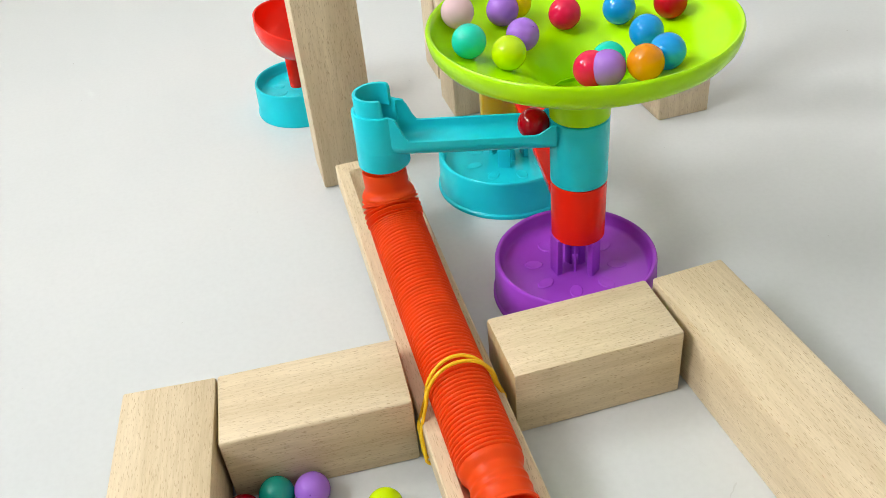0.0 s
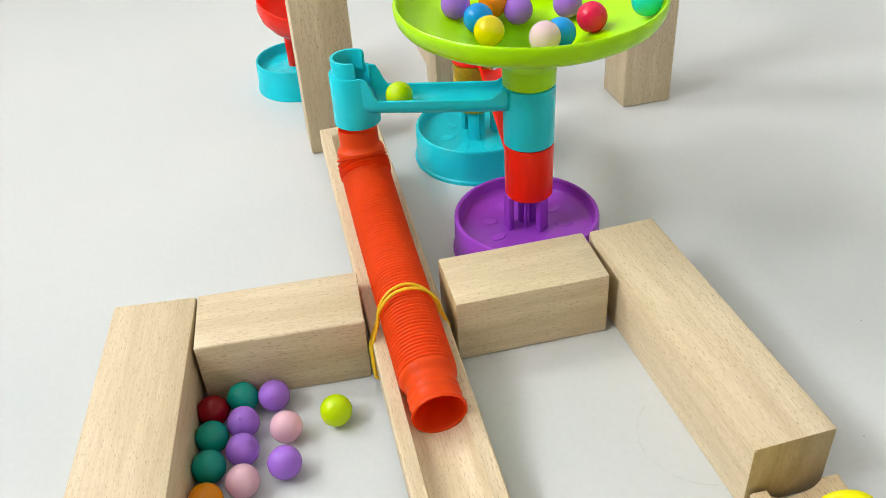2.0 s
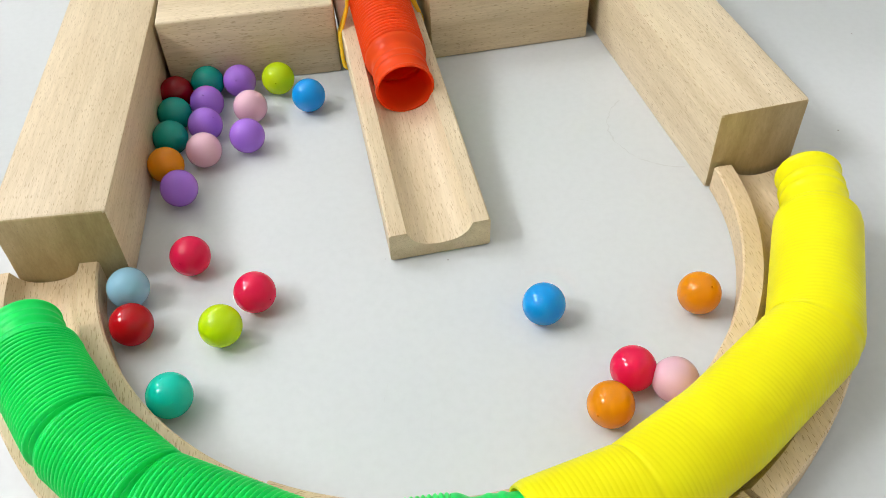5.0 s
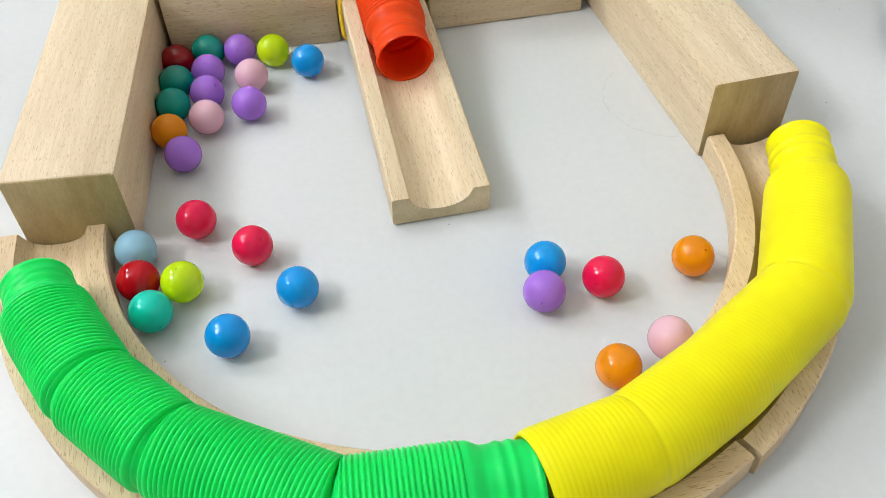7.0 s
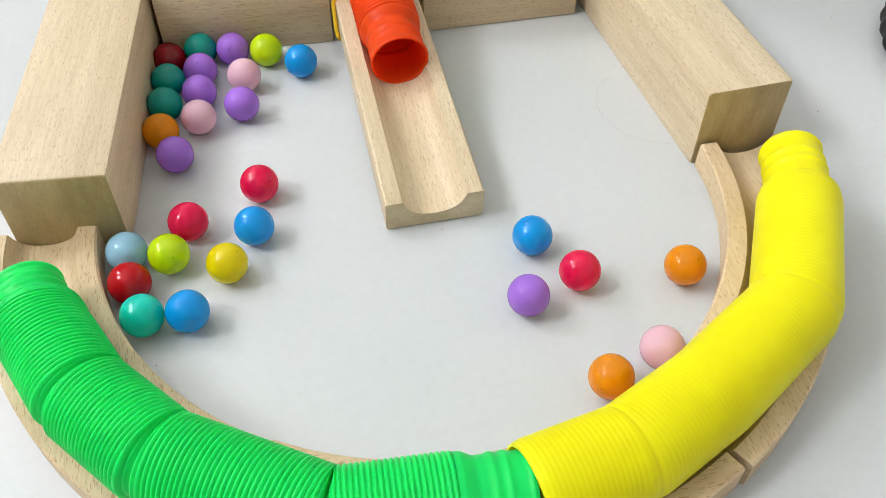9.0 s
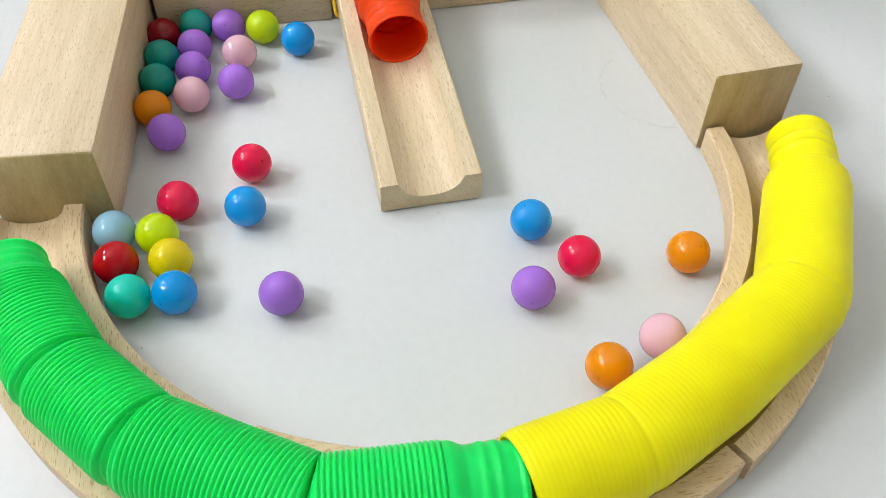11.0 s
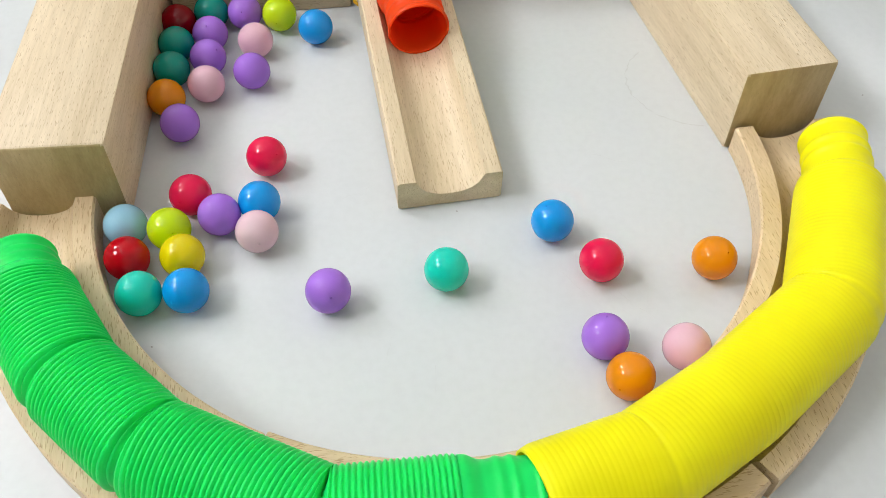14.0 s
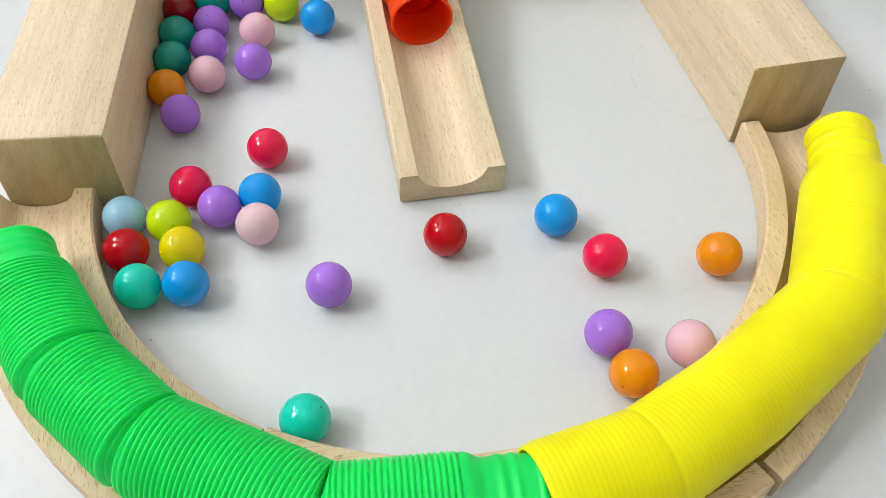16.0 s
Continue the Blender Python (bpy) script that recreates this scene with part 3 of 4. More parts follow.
sock = lathe([(0.0118, 0.0835), (0.0133, 0.0835), (0.0138, 0.0840), (0.0136, 0.0945), (0.0118, 0.0945), (0.0118, 0.0835)], 64)
part("socket_lower", sock, TURQUOISE, bridge).matrix_basis = pose(SX, SY, 0)
part("socket_upper", notched_ring(0.0114, 0.0135, 0.0945, 0.1150, 50, 0.0016), TURQUOISE, bridge).matrix_basis = pose(SX, SY, 0, 0, 0, a_slot)
part("socket_lip", notched_ring(0.0097, 0.0117, 0.1120, 0.1240, 64, 0.0022), TURQUOISE, bridge).matrix_basis = pose(SX, SY, 0, 0, 0, a_slot)
span = math.hypot(AXX - SX, AXY - SY)
bm = bmesh.new()
rings = []
for k in range(41):
    d = 0.0066 + (span - 0.0066 - 0.0110) * k / 40
    floor_z = 0.0920 + (0.0972 - 0.0920) * d / span
    w = 0.0093 + 0.0015 * min(1.0, (d - 0.0066) / 0.007)
    rise = max(0.0, min(1.0, (0.0176 - d) / 0.0080))
    rise = rise * rise * (3 - 2 * rise)
    end = max(0.0, min(1.0, (d - (span - 0.020)) / 0.007))
    rim = floor_z + 0.0090 + 0.0130 * rise + 0.005 * end
    rz = 0.0016
    pts = []
    n = 10
    for j in range(n + 1):
        a = math.pi + math.pi * j / n
        pts.append((w * math.cos(a), floor_z + 0.0060 + 0.0060 * math.sin(a)))
    inner = [(-w - 0.5 * rz, rim + 0.0005), (-w, rim)] + pts + [(w, rim)]
    outer = [(w + 0.5 * rz, rim + 0.0005), (w + rz, rim), (w + rz, floor_z + 0.006)] + [((w + rz) * math.cos(a), floor_z + 0.0060 + 0.0080 * math.sin(a)) for a in [2 * math.pi - math.pi * j / n for j in range(1, n)]] + [(-w - rz, floor_z + 0.006), (-w - rz, rim)]
    rings.append([bm.verts.new((d, u, v)) for u, v in inner + outer])
m_ = len(rings[0])
for p, q in zip(rings, rings[1:]):
    for j in range(m_):
        bm.faces.new((p[j], p[(j + 1) % m_], q[(j + 1) % m_], q[j]))
part("trough", bm, TURQUOISE, bridge).matrix_basis = pose(SX, SY, 0, 0, 0, a_slot)
for k in range(7):
    d = 0.021 + 0.0074 * k
    bm = bmesh.new()
    bmesh.ops.create_uvsphere(bm, u_segments=16, v_segments=8, radius=1.0)
    for v in bm.verts:
        v.co = Vector((v.co.x * 0.0030, v.co.y * 0.0016, v.co.z * 0.0008))
    part("floor_bump", bm, TURQUOISE, bridge).matrix_basis = pose(SX, SY, 0, 0, 0, a_slot) @ pose(d, -0.0030, 0.0923 + 0.0052 * d / span)

# second column and red slide behind
back = thing("rear_column", pose(0.0680, 0.4850, 0), "stacked clear amber and red plastic column on a turquoise base", "toy column")
part("amber_sleeve", sleeve(0.0142, 0.0395, 0.0740), AMBER, back, "clear amber sleeve")
part("red_sleeve", sleeve(0.0146, 0.0742, 0.1100), RED, back)
slide = thing("red_slide", pose(0, 0, 0), "red plastic slide running down between two columns", "marble chute")
p0, p1 = Vector((0.0790, 0.4720, 0.0720)), Vector((0.0705, 0.3810, 0.0530))
d = (p1 - p0).normalized()
side = d.cross(Vector((0, 0, 1))).normalized()
upv = side.cross(d).normalized()
sec2 = [(-0.0125, 0.010), (-0.011, 0.010), (-0.0085, 0.001), (0.0, -0.0018), (0.0085, 0.001), (0.011, 0.010), (0.0125, 0.010), (0.0100, -0.0008), (0.0, -0.0042), (-0.0100, -0.0008)]
bm, _e = extrude_along(sec2, [(p0.lerp(p1, k / 12), side, upv) for k in range(13)])
part("trough", bm, RED, slide)
for k in range(3):
    c = p0.lerp(p1, 0.25 + 0.12 * k) + upv * 0.001
    bm = lathe([(0.0, 0.0), (0.0022, 0.0), (0.0002, 0.009), (0.0, 0.0092)], 8)
    part("peg", bm, RED, slide).matrix_basis = Matrix.Translation(c)
bowl = thing("red_bowl", pose(-0.0520, 0.6580, 0), "red plastic bowl on a stem above a turquoise base", "funnel")
part("neck", sleeve(0.0060, 0.0172, 0.0540), RED, bowl).matrix_basis = pose(0.006, 0, 0)
part("bowl_shell", lathe([(0.006, 0.0420), (0.0150, 0.0430), (0.0230, 0.0462), (0.0295, 0.0520), (0.0335, 0.0595), (0.0350, 0.0680), (0.0343, 0.0686), (0.0335, 0.0680), (0.0319, 0.0602), (0.0282, 0.0534), (0.0222, 0.0480), (0.0145, 0.0449), (0.006, 0.0442), (0.006, 0.0420)], 72), RED, bowl).matrix_basis = pose(0, 0, 0.008, 8, 14, 0)


# black thing at the edge of the table's clear space
strap = thing("black_strap", pose(0.2406, 0.1962, 0, 0, 0, -20), "curved black rubber strap with a brown inside on the table", "strap")
spath, _ = smooth_path([(0.004, 0.055, 0.006), (-0.010, 0.030, 0.006), (-0.014, 0.0, 0.006), (-0.006, -0.026, 0.006), (0.014, -0.040, 0.006), (0.040, -0.044, 0.006)], 0.002, 0.012)
part("edge", hose(spath, lambda s: 0.0058 + 0.0005 * math.sin(s * 500), 14), BLACK, strap)
spath2, _ = smooth_path([(0.012, 0.050, 0.005), (0.000, 0.028, 0.005), (-0.004, 0.0, 0.005), (0.004, -0.020, 0.005), (0.020, -0.031, 0.005), (0.042, -0.034, 0.005)], 0.002, 0.012)
part("lining", hose(spath2, lambda s: 0.0045, 12), BROWN, strap)


# ---- balls ----
BR = 0.0080


def ball_mesh(mat):
    """A round bead with a narrow hole drilled through."""
    hole = 0.00030
    a0 = math.asin(hole / BR)
    prof = [(hole, -BR * math.cos(a0) * 0.985)]
    n = 22
    for k in range(n + 1):
        a = a0 * 1.25 + (math.pi - 2.5 * a0) * k / n
        prof.append((BR * math.sin(a), -BR * math.cos(a)))
    prof.append((hole, BR * math.cos(a0) * 0.985))
    prof.append(prof[0])
    bm = lathe(prof, 36)
    me = bpy.data.meshes.new("ball")
    bmesh.ops.recalc_face_normals(bm, faces=bm.faces)
    for f in bm.faces:
        f.smooth = True
    bm.to_mesh(me)
    bm.free()
    me.materials.append(mat)
    me.set_sharp_from_angle(angle=radians(50))
    return me


BALLS = {c: ball_mesh(m) for c, m in BEADS.items()}
WORDS = {c: c.replace("_", " ") for c in BEADS}


def ball(colour, x, y, z=BR, state="resting on the white table"):
    ob = new("ball", BALLS[colour])
    ob.matrix_world = pose(x, y, z, rng.uniform(20, 160), rng.uniform(0, 360), rng.uniform(0, 360))
    return tagged(ob, f"{WORDS[colour]} translucent plastic ball {state}", "ball", "balls")


for colour, x, y in (("dark_red", -128.5, 267.9), ("teal_green", -113.4, 272.8), ("purple", -97.9, 269.8), ("teal_green", -129.4, 250.5), ("purple", -114.2, 255.8), ("pink", -94.0, 246.9),
                     ("teal_green", -131.3, 232.3), ("purple", -115.4, 238.3), ("purple", -96.7, 224.8), ("pink", -116.4, 219.3), ("orange", -133.2, 213.0), ("purple", -127.4, 195.6)):
    ball(colour, x / 1000, y / 1000, state="in a pile beside wooden blocks")
ball("orange", 0.0621, 0.0869)
ball("pink", 0.0382, 0.0525, state="beside the yellow tube")
ball("light_blue", -0.1467, 0.1415, state="against the curved rail")
moved = {"lime": ball("lime", -0.069, 0.2505), "pink_red": ball("pink_red", -0.0992, 0.1276), "blue": ball("blue", 0.0050, 0.0956)}
balls = {}
for key, colour in (("W", "pale_pink"), ("Y", "yellow"), ("M3", "pink_red"), ("R3", "red"), ("O2", "orange"), ("P6", "purple"), ("P7", "purple"), ("P8", "purple"), ("T2", "teal"),
                    ("L2", "lime"), ("B3", "blue"), ("B1", "blue"), ("B4", "blue"), ("T1", "teal"), ("M1", "pink_red")):
    balls[key] = ball(colour, AXX, AXY, 0.16, "circling in the green funnel dish")
balls["DR"] = ball("red", 0.0473, 0.3725, 0.106, "rolling down the turquoise trough")


# ---- what moves ----
def dish_height(rho):
    return float(np.interp(rho, [0.009, 0.014, 0.021, 0.033, 0.055, 0.0645], [0.128, 0.1335, 0.1375, 0.1420, 0.148, 0.154])) + BR


def rolling(places):
    """Rows for walk(): the ball turns as it rolls, never more than a fifth of a turn from row to row."""
    rows, turn = [], Euler((places[0][1] * 50, places[0][2] * 40, 1.0)).to_quaternion()
    last = None
    for t, x, y, z in places:
        p = Vector((x, y, z))
        if last is not None and (p - last).length > 1e-5:
            step = p - last
            axis = Vector((-step.y, step.x, 0))
            if axis.length > 1e-6:
                turn = Matrix.Rotation(min(1.2, step.length / BR), 3, axis.normalized()).to_quaternion() @ turn
        rows.append((t, Matrix.Translation(p) @ turn.to_matrix().to_4x4()))
        last = p
    return rows


def spin(t):
    """Degrees gone round the dish since 2.1 s, slowing down."""
    u = t - 2.1
    return 400 * u - 9 * u * u


RUN = [(0.00, 0.0560, 0.3690, 0.1065), (0.12, 0.0330, 0.3790, 0.1045), (0.26, 0.0000, 0.3937, 0.1008), (0.36, -0.0200, 0.4025, 0.0990), (0.42, -0.0252, 0.4048, 0.0850),
       (0.50, -0.0250, 0.4010, 0.0600), (0.58, -0.0245, 0.3800, 0.0460), (0.80, -0.0240, 0.3000, 0.0290), (1.00, -0.0233, 0.2230, 0.0195)]


def journey(ob, leaves, out, circling, after):
    """From the dish through trough and tube to the table. circling: seconds, degrees, mm from the axis; after: seconds, mm."""
    places = []
    def at(t, a, rho):
        places.append((t, AXX + rho * math.cos(radians(a)), AXY + rho * math.sin(radians(a)), dish_height(rho)))
    for t, a, r in circling:
        if t < leaves - 0.1:
            at(t, a, r / 1000)
    t, a, r = circling[-1]
    if leaves > 2.3:
        t0, k = t, 1
        while t0 + 0.2 * k < leaves - 0.15:
            tt = t0 + 0.2 * k
            f = max(0.0, (tt - leaves + 1.2) / 1.2)
            at(tt, a + spin(tt) - spin(t0), (r / 1000) * (1 - f) + 0.014 * f)
            k += 1
    places.append((leaves - 0.07, AXX, AXY, 0.128))
    for f, x, y, z in RUN:
        places.append((leaves + f * (out - leaves), x, y, z))
    if after[0][2] < 140 or after[0][0] > out + 0.2:
        places.append((out + 0.15, -0.0238, 0.146, 0.0130))
    for t, x, y in after:
        z = max(BR, 0.0125 + (y / 1000 - 0.140) * CH_SLOPE) if y > 142 and -45 < x < -4 and t < out + 0.3 else BR
        places.append((t, x / 1000, y / 1000, z))
    places = sorted(places)
    places = [(0.0, *places[0][1:])] + [p for p in places if p[0] > 0.02]
    if places[-1][0] < 16:
        places.append((16.0, *places[-1][1:]))
    kept = [places[0]]
    for p in places[1:]:
        if p[0] - kept[-1][0] > 0.045:
            kept.append(p)
    walk(ob, rolling(kept))


def motions():
    far, near = pose(0.40, 0.26, 0, 0, 0, -20), pose(0.2406, 0.1962, 0, 0, 0, -20)
    walk(strap, [(0, far), (5.4, far), (7.0, near), (9.8, near), (11.6, far), (16, far)])

    def shift(ob, rows):
        walk(ob, rolling([(t, x / 1000, y / 1000, BR) for t, x, y in rows]))

    shift(moved["lime"], [(0, -69, 250.5), (4.5, -69, 250.4), (4.6, -72, 256), (5.0, -79.2, 267), (7.3, -81.9, 265.4), (16, -82, 265.5)])
    shift(moved["pink_red"], [(0, -99.2, 127.6), (5.6, -99.2, 127.4), (7.0, -102, 133), (7.3, -104.5, 138), (7.5, -107.8, 143.9), (8.0, -100.9, 164.5), (8.5, -94.5, 168.6), (9.0, -93.4, 169.1), (16, -93.4, 169.1)])
    shift(moved["blue"], [(0, 5.0, 95.8), (6.6, 5.0, 95.5), (7.3, 9.0, 102), (7.5, 10.4, 106), (8.0, 9.6, 113.5), (8.5, 9.4, 115), (16, 9.5, 115)])
    walk(balls["DR"], rolling([(0, 0.0473, 0.3725, 0.1059), (0.1, 0.0270, 0.3815, 0.1040), (0.2, 0.0040, 0.3919, 0.1012), (0.3, -0.0190, 0.4020, 0.0985), (0.37, -0.0252, 0.4048, 0.0850), (0.5, -0.0250, 0.4010, 0.0600),
                               (0.65, -0.0245, 0.3800, 0.0460), (0.9, -0.0240, 0.3000, 0.0290), (1.1, -0.0233, 0.2230, 0.0195), (1.25, -0.0238, 0.1460, 0.0130), (1.35, -0.0260, 0.1200, BR), (1.7, -0.0500, 0.0450, BR),
                               (2.3, -0.1300, 0.0950, BR), (2.9, -0.1448, 0.1225, BR), (5.5, -0.1448, 0.1225, BR), (7.3, -0.1455, 0.1250, BR), (16, -0.1455, 0.1252, BR)]))
    journey(balls['W'], 10.6, 11.5,
            [(0, 144, 60), (0.1, 187, 40), (0.2, 267, 48), (0.3, 304, 60), (0.4, 345, 60), (0.8, 511, 57), (0.9, 548, 51), (1, 594, 34), (1.1, 648, 53), (1.2, 672, 60), (1.3, 705, 60), (1.8, 892, 53), (1.9, 926, 43), (2, 985, 33), (2.1, 1012, 60)],
            [(11.7, -40, 110), (11.8, -62.8, 78.1), (11.9, -72.3, 59.6), (12, -80.2, 41), (12.1, -79.5, 49.7), (12.3, -80.4, 64.1), (12.5, -83.3, 71.7), (12.8, -81.5, 86.8), (13, -84.8, 96.1), (13.3, -87.7, 114.1), (13.5, -88.5, 119.2), (13.8, -97.1, 126.1), (14, -99.1, 129.6)])
    journey(balls['Y'], 6.5, 7.4,
            [(0, 109, 48), (0.1, 140, 44), (0.2, 189, 36), (0.3, 243, 38), (0.4, 283, 49), (0.5, 320, 50), (0.6, 357, 49), (0.8, 436, 41), (0.9, 475, 46), (1, 507, 46), (1.1, 538, 34), (1.2, 577, 22), (1.3, 644, 37), (1.4, 678, 46), (1.5, 712, 43), (1.9, 883, 35), (2, 922, 27), (2.1, 981, 48)],
            [(7.5, -24.3, 150.3), (7.6, -25.4, 123.7), (7.7, -30, 67.9), (7.8, -32.8, 53.2), (8, -37.2, 86.8), (8.3, -52.5, 128.4), (8.5, -68.9, 125.5), (8.8, -92.5, 127.1), (9, -109.2, 127), (9.3, -122.5, 125.1), (9.5, -126, 122.8)])
    journey(balls['M3'], 2.75, 3.66,
            [(0, 81, 32), (0.1, 114, 34), (0.2, 160, 24), (0.3, 232, 30), (0.4, 281, 34), (0.5, 331, 34), (0.6, 375, 33), (0.7, 419, 27), (0.8, 478, 24), (0.9, 540, 26), (1, 581, 28), (1.1, 633, 25), (1.2, 659, 33), (1.3, 718, 33), (1.4, 759, 33), (1.5, 802, 31), (1.6, 842, 28), (1.7, 921, 25), (1.8, 975, 43), (1.9, 1010, 41), (2, 1049, 33), (2.1, 1062, 20)],
            [(3.7, -24.7, 204), (3.8, -25.7, 145.5), (3.9, -30.6, 86.6), (4, -17.8, 72), (4.1, -7.2, 66.6), (4.2, 3.8, 58.4), (4.3, 13.4, 49.3), (4.5, 19.2, 51.2), (5, 26.2, 60.4), (6.4, 26, 60.4), (7.3, 23.9, 93.8), (7.5, 21.8, 92.9), (8, 21.7, 93.3)])
    journey(balls['R3'], 14, 14.87,
            [(0, 11, 51), (0.2, 90, 46), (0.3, 128, 46), (0.4, 167, 43), (0.5, 206, 35), (0.6, 259, 43), (0.7, 291, 54), (0.8, 330, 49), (0.9, 376, 49), (1, 414, 50), (1.2, 471, 46), (1.3, 504, 40), (1.4, 544, 28), (1.5, 617, 27), (1.6, 652, 49), (1.7, 675, 54), (1.8, 706, 44)],
            [(15, -25.9, 132.5), (15.1, -33.2, 75.3), (15.2, -36.6, 34.1), (15.3, -36.2, 59.8), (15.5, -36.5, 91.6), (15.6, -37.6, 109.4), (16, -32.5, 112.9)])
    journey(balls['O2'], 3.1, 4,
            [(0, -73, 42), (0.1, -34, 49), (0.2, 5, 49), (0.4, 88, 43), (0.5, 124, 45), (0.6, 164, 42), (0.7, 212, 39), (0.8, 258, 51), (0.9, 291, 47), (1, 348, 39), (1.1, 390, 40), (1.2, 414, 35), (1.3, 453, 29), (1.4, 502, 17), (1.5, 590, 16), (1.6, 640, 38), (1.7, 686, 32), (1.8, 728, 27), (2, 835, 29)],
            [(4, -22.4, 223.6), (4.1, -24.6, 174.3), (4.2, -25.8, 116.8), (4.3, -27.5, 59.7), (4.4, -12.2, 53.4), (4.5, 2.6, 46.5), (4.8, 11.4, 44.8), (5, 13.7, 48.3), (7.5, 16.2, 45.0)])
    journey(balls['P6'], 4.6, 5.5,
            [(0, 138, 29), (0.1, 205, 22), (0.2, 261, 34), (0.3, 288, 40), (0.4, 346, 30), (0.5, 405, 30), (0.6, 456, 29), (0.7, 511, 26), (0.8, 578, 34), (0.9, 617, 45), (1, 657, 41), (1.1, 703, 42), (1.2, 726, 43), (1.4, 808, 36), (1.5, 851, 30), (1.6, 924, 29), (1.7, 975, 44), (1.8, 994, 60), (1.9, 1047, 37), (2, 1104, 28)],
            [(5.7, -20, 40), (6.2, 10, 60), (7.5, -2.4, 86), (9.5, -0.7, 85.8), (10, -1.8, 85), (11.6, 9, 75), (11.8, 17.1, 68), (11.9, 22.6, 62.8), (12, 22.1, 61.8), (12.2, 18.7, 62), (12.5, 13.5, 62.3), (12.8, 12.9, 61.3)])
    journey(balls['P7'], 8.5, 9.42,
            [(0, -94, 34), (0.1, -54, 44), (0.2, -19, 43), (0.3, 20, 37), (0.4, 71, 31), (0.5, 124, 29), (0.6, 187, 30), (0.7, 238, 39), (0.8, 275, 46), (0.9, 323, 38), (1, 375, 39), (1.1, 414, 42), (1.3, 475, 40), (1.4, 517, 35), (1.5, 562, 28), (1.6, 621, 38), (1.7, 649, 48), (1.8, 690, 35), (1.9, 782, 23), (2, 809, 20)],
            [(9.5, -22.1, 193.7), (9.6, -26.5, 146.7), (9.7, -27.8, 97.2), (10, -40, 45), (10.6, -70, 75), (11.8, -107.3, 124.9), (12, -107.8, 129.4), (12.3, -112.2, 140), (12.5, -112.6, 140.7)])
    journey(balls['P8'], 10.5, 11.4,
            [(0.2, 121, 47), (0.3, 170, 42), (0.4, 216, 40), (0.5, 265, 42), (0.6, 300, 51), (0.7, 334, 50), (0.8, 376, 48), (0.9, 419, 51), (1, 457, 48), (1.1, 490, 45), (1.2, 514, 39), (1.3, 561, 24), (1.4, 629, 40), (1.5, 665, 48), (1.6, 700, 49), (2, 867, 41)],
            [(11.65, -22, 110), (11.8, -26, 76.5), (11.9, -30.3, 58.2), (12, -34.3, 38.4), (12.1, -40.6, 36.9), (12.3, -49.5, 49.3), (12.5, -56.9, 62), (12.8, -67.2, 82.8), (13, -69.2, 91.3), (13.3, -75.5, 98.1), (13.5, -76.1, 97.5), (14, -76.2, 97.4)])
    journey(balls['T2'], 12.5, 13.4,
            [(0, 170, 52), (0.1, 254, 34), (0.2, 301, 60), (0.3, 347, 60), (0.6, 505, 60), (0.7, 552, 52), (0.8, 606, 53), (0.9, 645, 60), (1, 687, 60), (1.1, 731, 60), (1.5, 873, 57), (1.6, 905, 50), (1.7, 959, 52), (1.8, 995, 60), (1.9, 1032, 60), (2, 1052, 60)],
            [(13.5, -23.8, 160.1), (13.6, -27.8, 98.5), (13.7, -29.3, 33.7), (13.8, -31.3, 61.7), (13.9, -32.8, 81.4), (14, -33.9, 99.3), (14.1, -37.5, 119.4), (14.2, -40, 121.7), (14.3, -43.2, 113.9), (14.5, -47.9, 96.3), (14.8, -60, 81.6), (15, -68.1, 70), (15.2, -75, 63.2), (15.5, -81.1, 53.8), (15.6, -83.5, 54), (16, -88.4, 47.1)])
    journey(balls['L2'], 1.76, 2.67,
            [(0, -177, 36), (0.1, -125, 29), (0.2, -75, 41), (0.3, -40, 47), (0.4, 0, 48), (0.5, 36, 46), (0.6, 75, 36), (0.7, 114, 33), (0.8, 171, 27), (0.9, 234, 33), (1, 278, 29), (1.1, 335, 27), (1.2, 366, 27), (1.3, 419, 26), (1.4, 462, 22), (1.5, 519, 12)],
            [(2.7, -26.6, 208.7), (2.8, -26.2, 162.1), (2.9, -22.2, 124.5), (3.1, -15, 60), (3.4, -8, 44), (3.9, -38, 70.3), (4.05, -50, 60), (4.2, -64, 66.1), (4.3, -70.9, 75), (4.4, -77.4, 84.1), (4.5, -82.8, 90.3), (4.8, -101.5, 114.2), (5, -112.6, 113.9), (5.2, -122.9, 117.2), (7.5, -129.6, 122.4), (8, -130.2, 130.4), (8.5, -131, 136), (9, -130.9, 136.8)])
    journey(balls['B3'], 4.9, 5.8,
            [(0, -54, 43), (0.1, -7, 41), (0.2, 36, 36), (0.3, 85, 35), (0.4, 123, 37), (0.5, 161, 31), (0.6, 228, 30), (0.7, 272, 47), (0.8, 307, 44), (0.9, 357, 38), (1, 402, 34), (1.1, 450, 33), (1.2, 479, 31), (1.3, 512, 28), (1.4, 581, 19), (1.5, 642, 31), (1.6, 685, 34), (1.8, 771, 22), (1.9, 832, 23), (2, 880, 27)],
            [(6, -20, 40), (6.5, -70, 70), (7.3, -91.9, 118.9), (7.5, -97.1, 121.7), (8, -97.2, 137.1), (8.5, -97.4, 144.7), (9, -97.5, 144.7)])
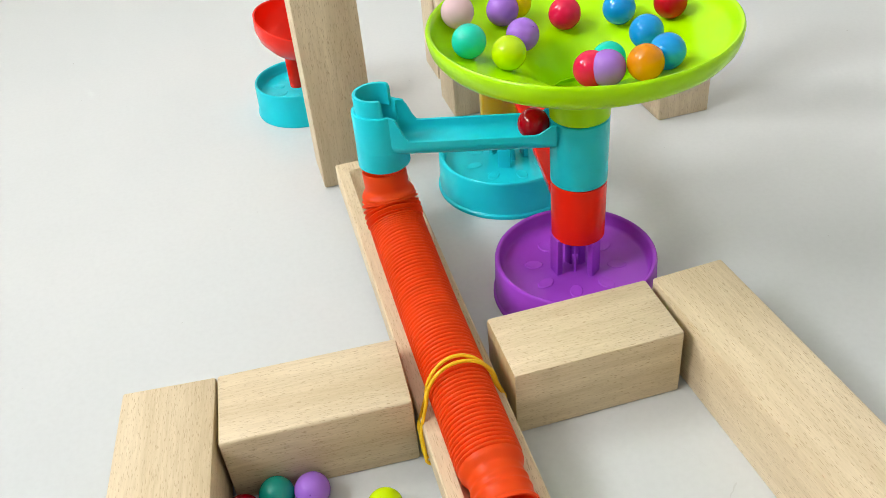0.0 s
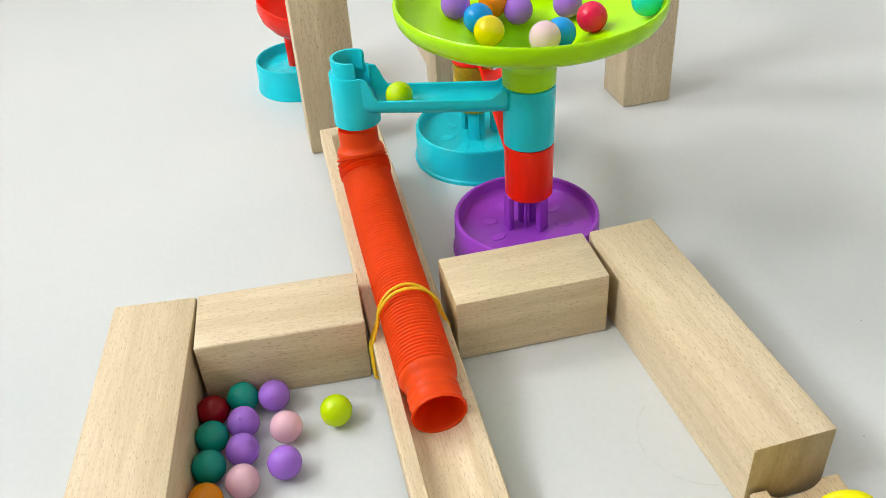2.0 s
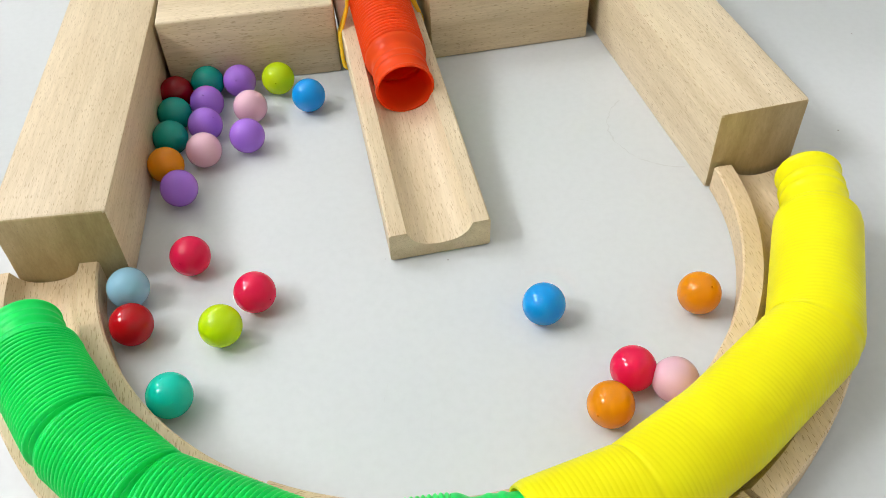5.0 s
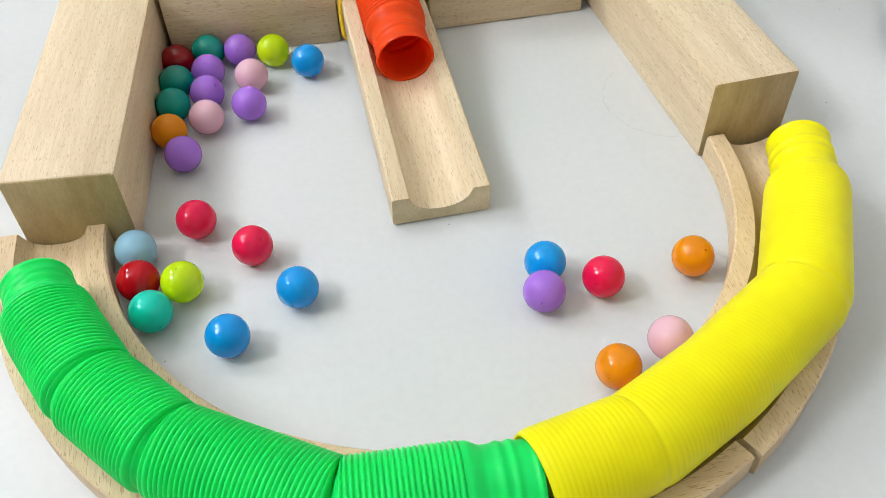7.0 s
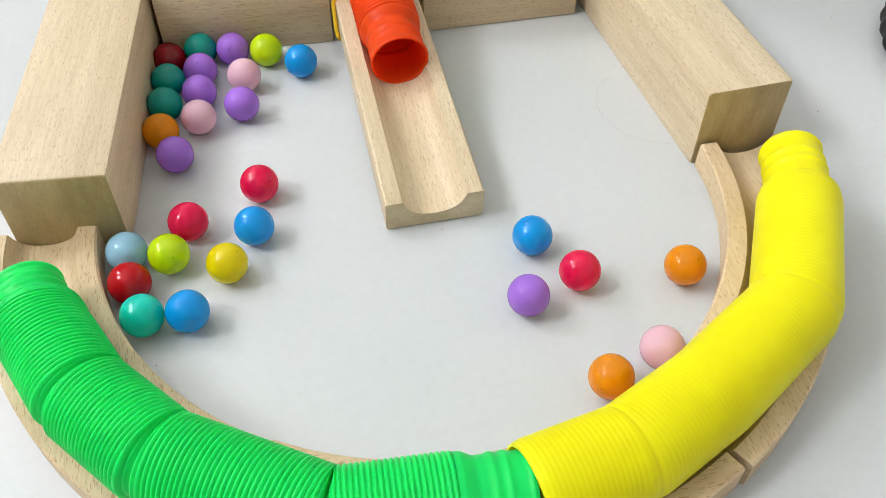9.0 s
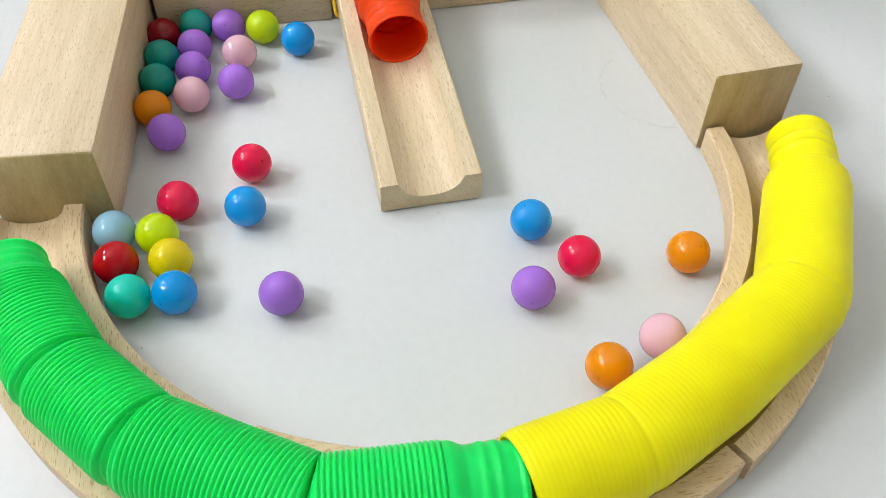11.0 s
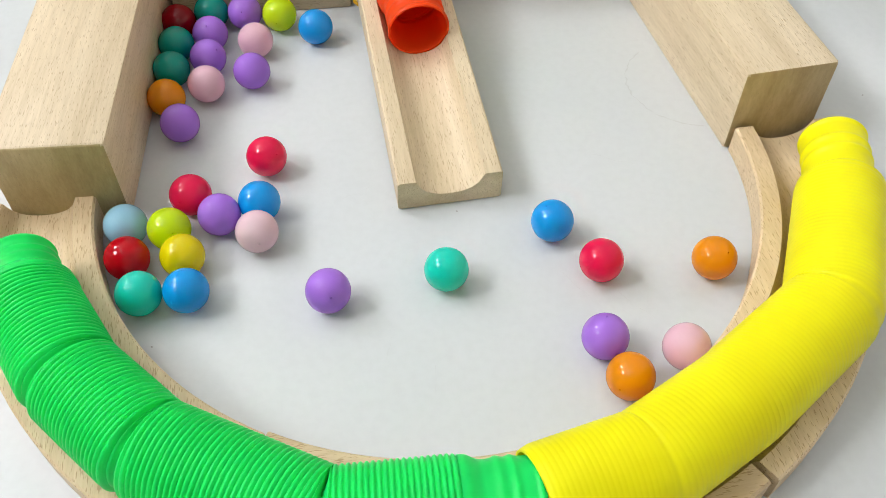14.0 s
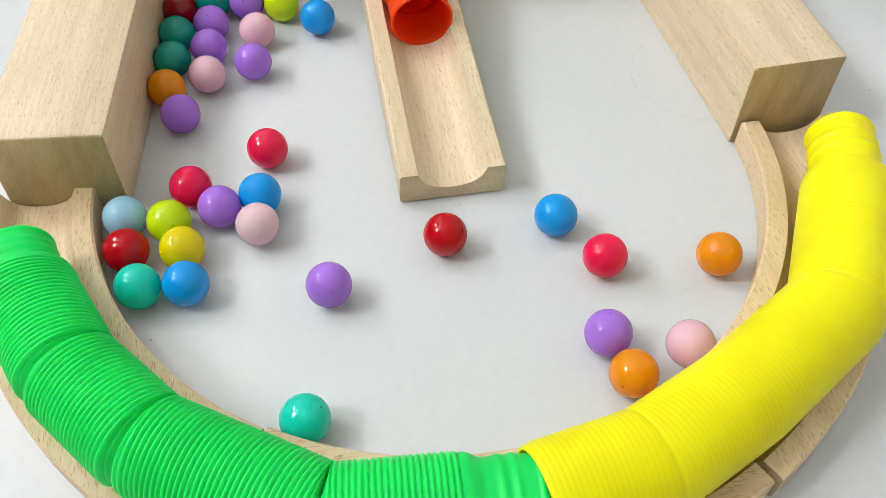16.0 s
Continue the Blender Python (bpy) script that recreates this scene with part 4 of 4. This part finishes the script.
    journey(balls['B1'], 1.65, 2.6,
            [(0, -9, 31), (0.1, 27, 34), (0.2, 65, 27), (0.3, 136, 20), (0.4, 192, 16), (0.5, 262, 21), (0.6, 293, 31), (0.7, 337, 24), (0.8, 405, 12), (0.9, 505, 13), (1, 598, 16)],
            [(2.7, -23.2, 188.6), (2.8, -25.9, 140.6), (2.9, -30, 105), (3.1, -42, 52), (3.5, -59.1, 117.6), (3.6, -58.3, 132.9), (3.8, -55.5, 156.7), (4, -55.6, 180), (4.2, -57, 207.6), (4.4, -60.6, 231), (4.5, -60.3, 234.9), (5, -66, 248.8), (7.5, -66.2, 252.3)])
    journey(balls['B4'], 5.3, 6.2,
            [(0, 37, 37), (0.1, 80, 33), (0.2, 121, 33), (0.3, 189, 28), (0.4, 241, 28), (0.5, 285, 37), (0.6, 325, 36), (0.7, 369, 33), (0.8, 413, 32), (0.9, 459, 28), (1, 511, 25), (1.1, 556, 17), (1.2, 624, 18), (1.3, 666, 36), (1.4, 702, 38), (1.5, 738, 31), (1.6, 793, 26), (1.7, 855, 25), (1.8, 914, 32), (1.9, 950, 28), (2, 1007, 27)],
            [(6.4, -25, 45), (6.8, -90, 75), (7.3, -124.6, 103.3), (7.5, -124.7, 106.5)])
    journey(balls['T1'], 0.66, 1.55,
            [(0, -31, 13), (0.1, 99, 12), (0.2, 238, 20), (0.3, 264, 22)],
            [(2.2, -30, 48), (2.5, -25, 90), (2.8, -19.8, 126), (2.9, -18, 115), (3.0, -15, 90), (3.15, -12, 58), (3.6, -9, 50.2), (4, -22.1, 63.2), (4.2, -36.9, 56.5), (4.5, -61.8, 46), (4.8, -108.2, 73.8), (5, -130.8, 87), (5.2, -139.1, 109.4), (7.5, -140.9, 108.2)])
    journey(balls['M1'], 0.26, 1.2,
            [(0, -105, 30)],
            [(1.7, -30, 40), (2.6, -115, 75), (3.3, -128.4, 124.8), (3.4, -127.4, 127.1), (3.5, -125.2, 128.3), (4, -122.9, 145.7), (4.5, -123.1, 153)])


motions()
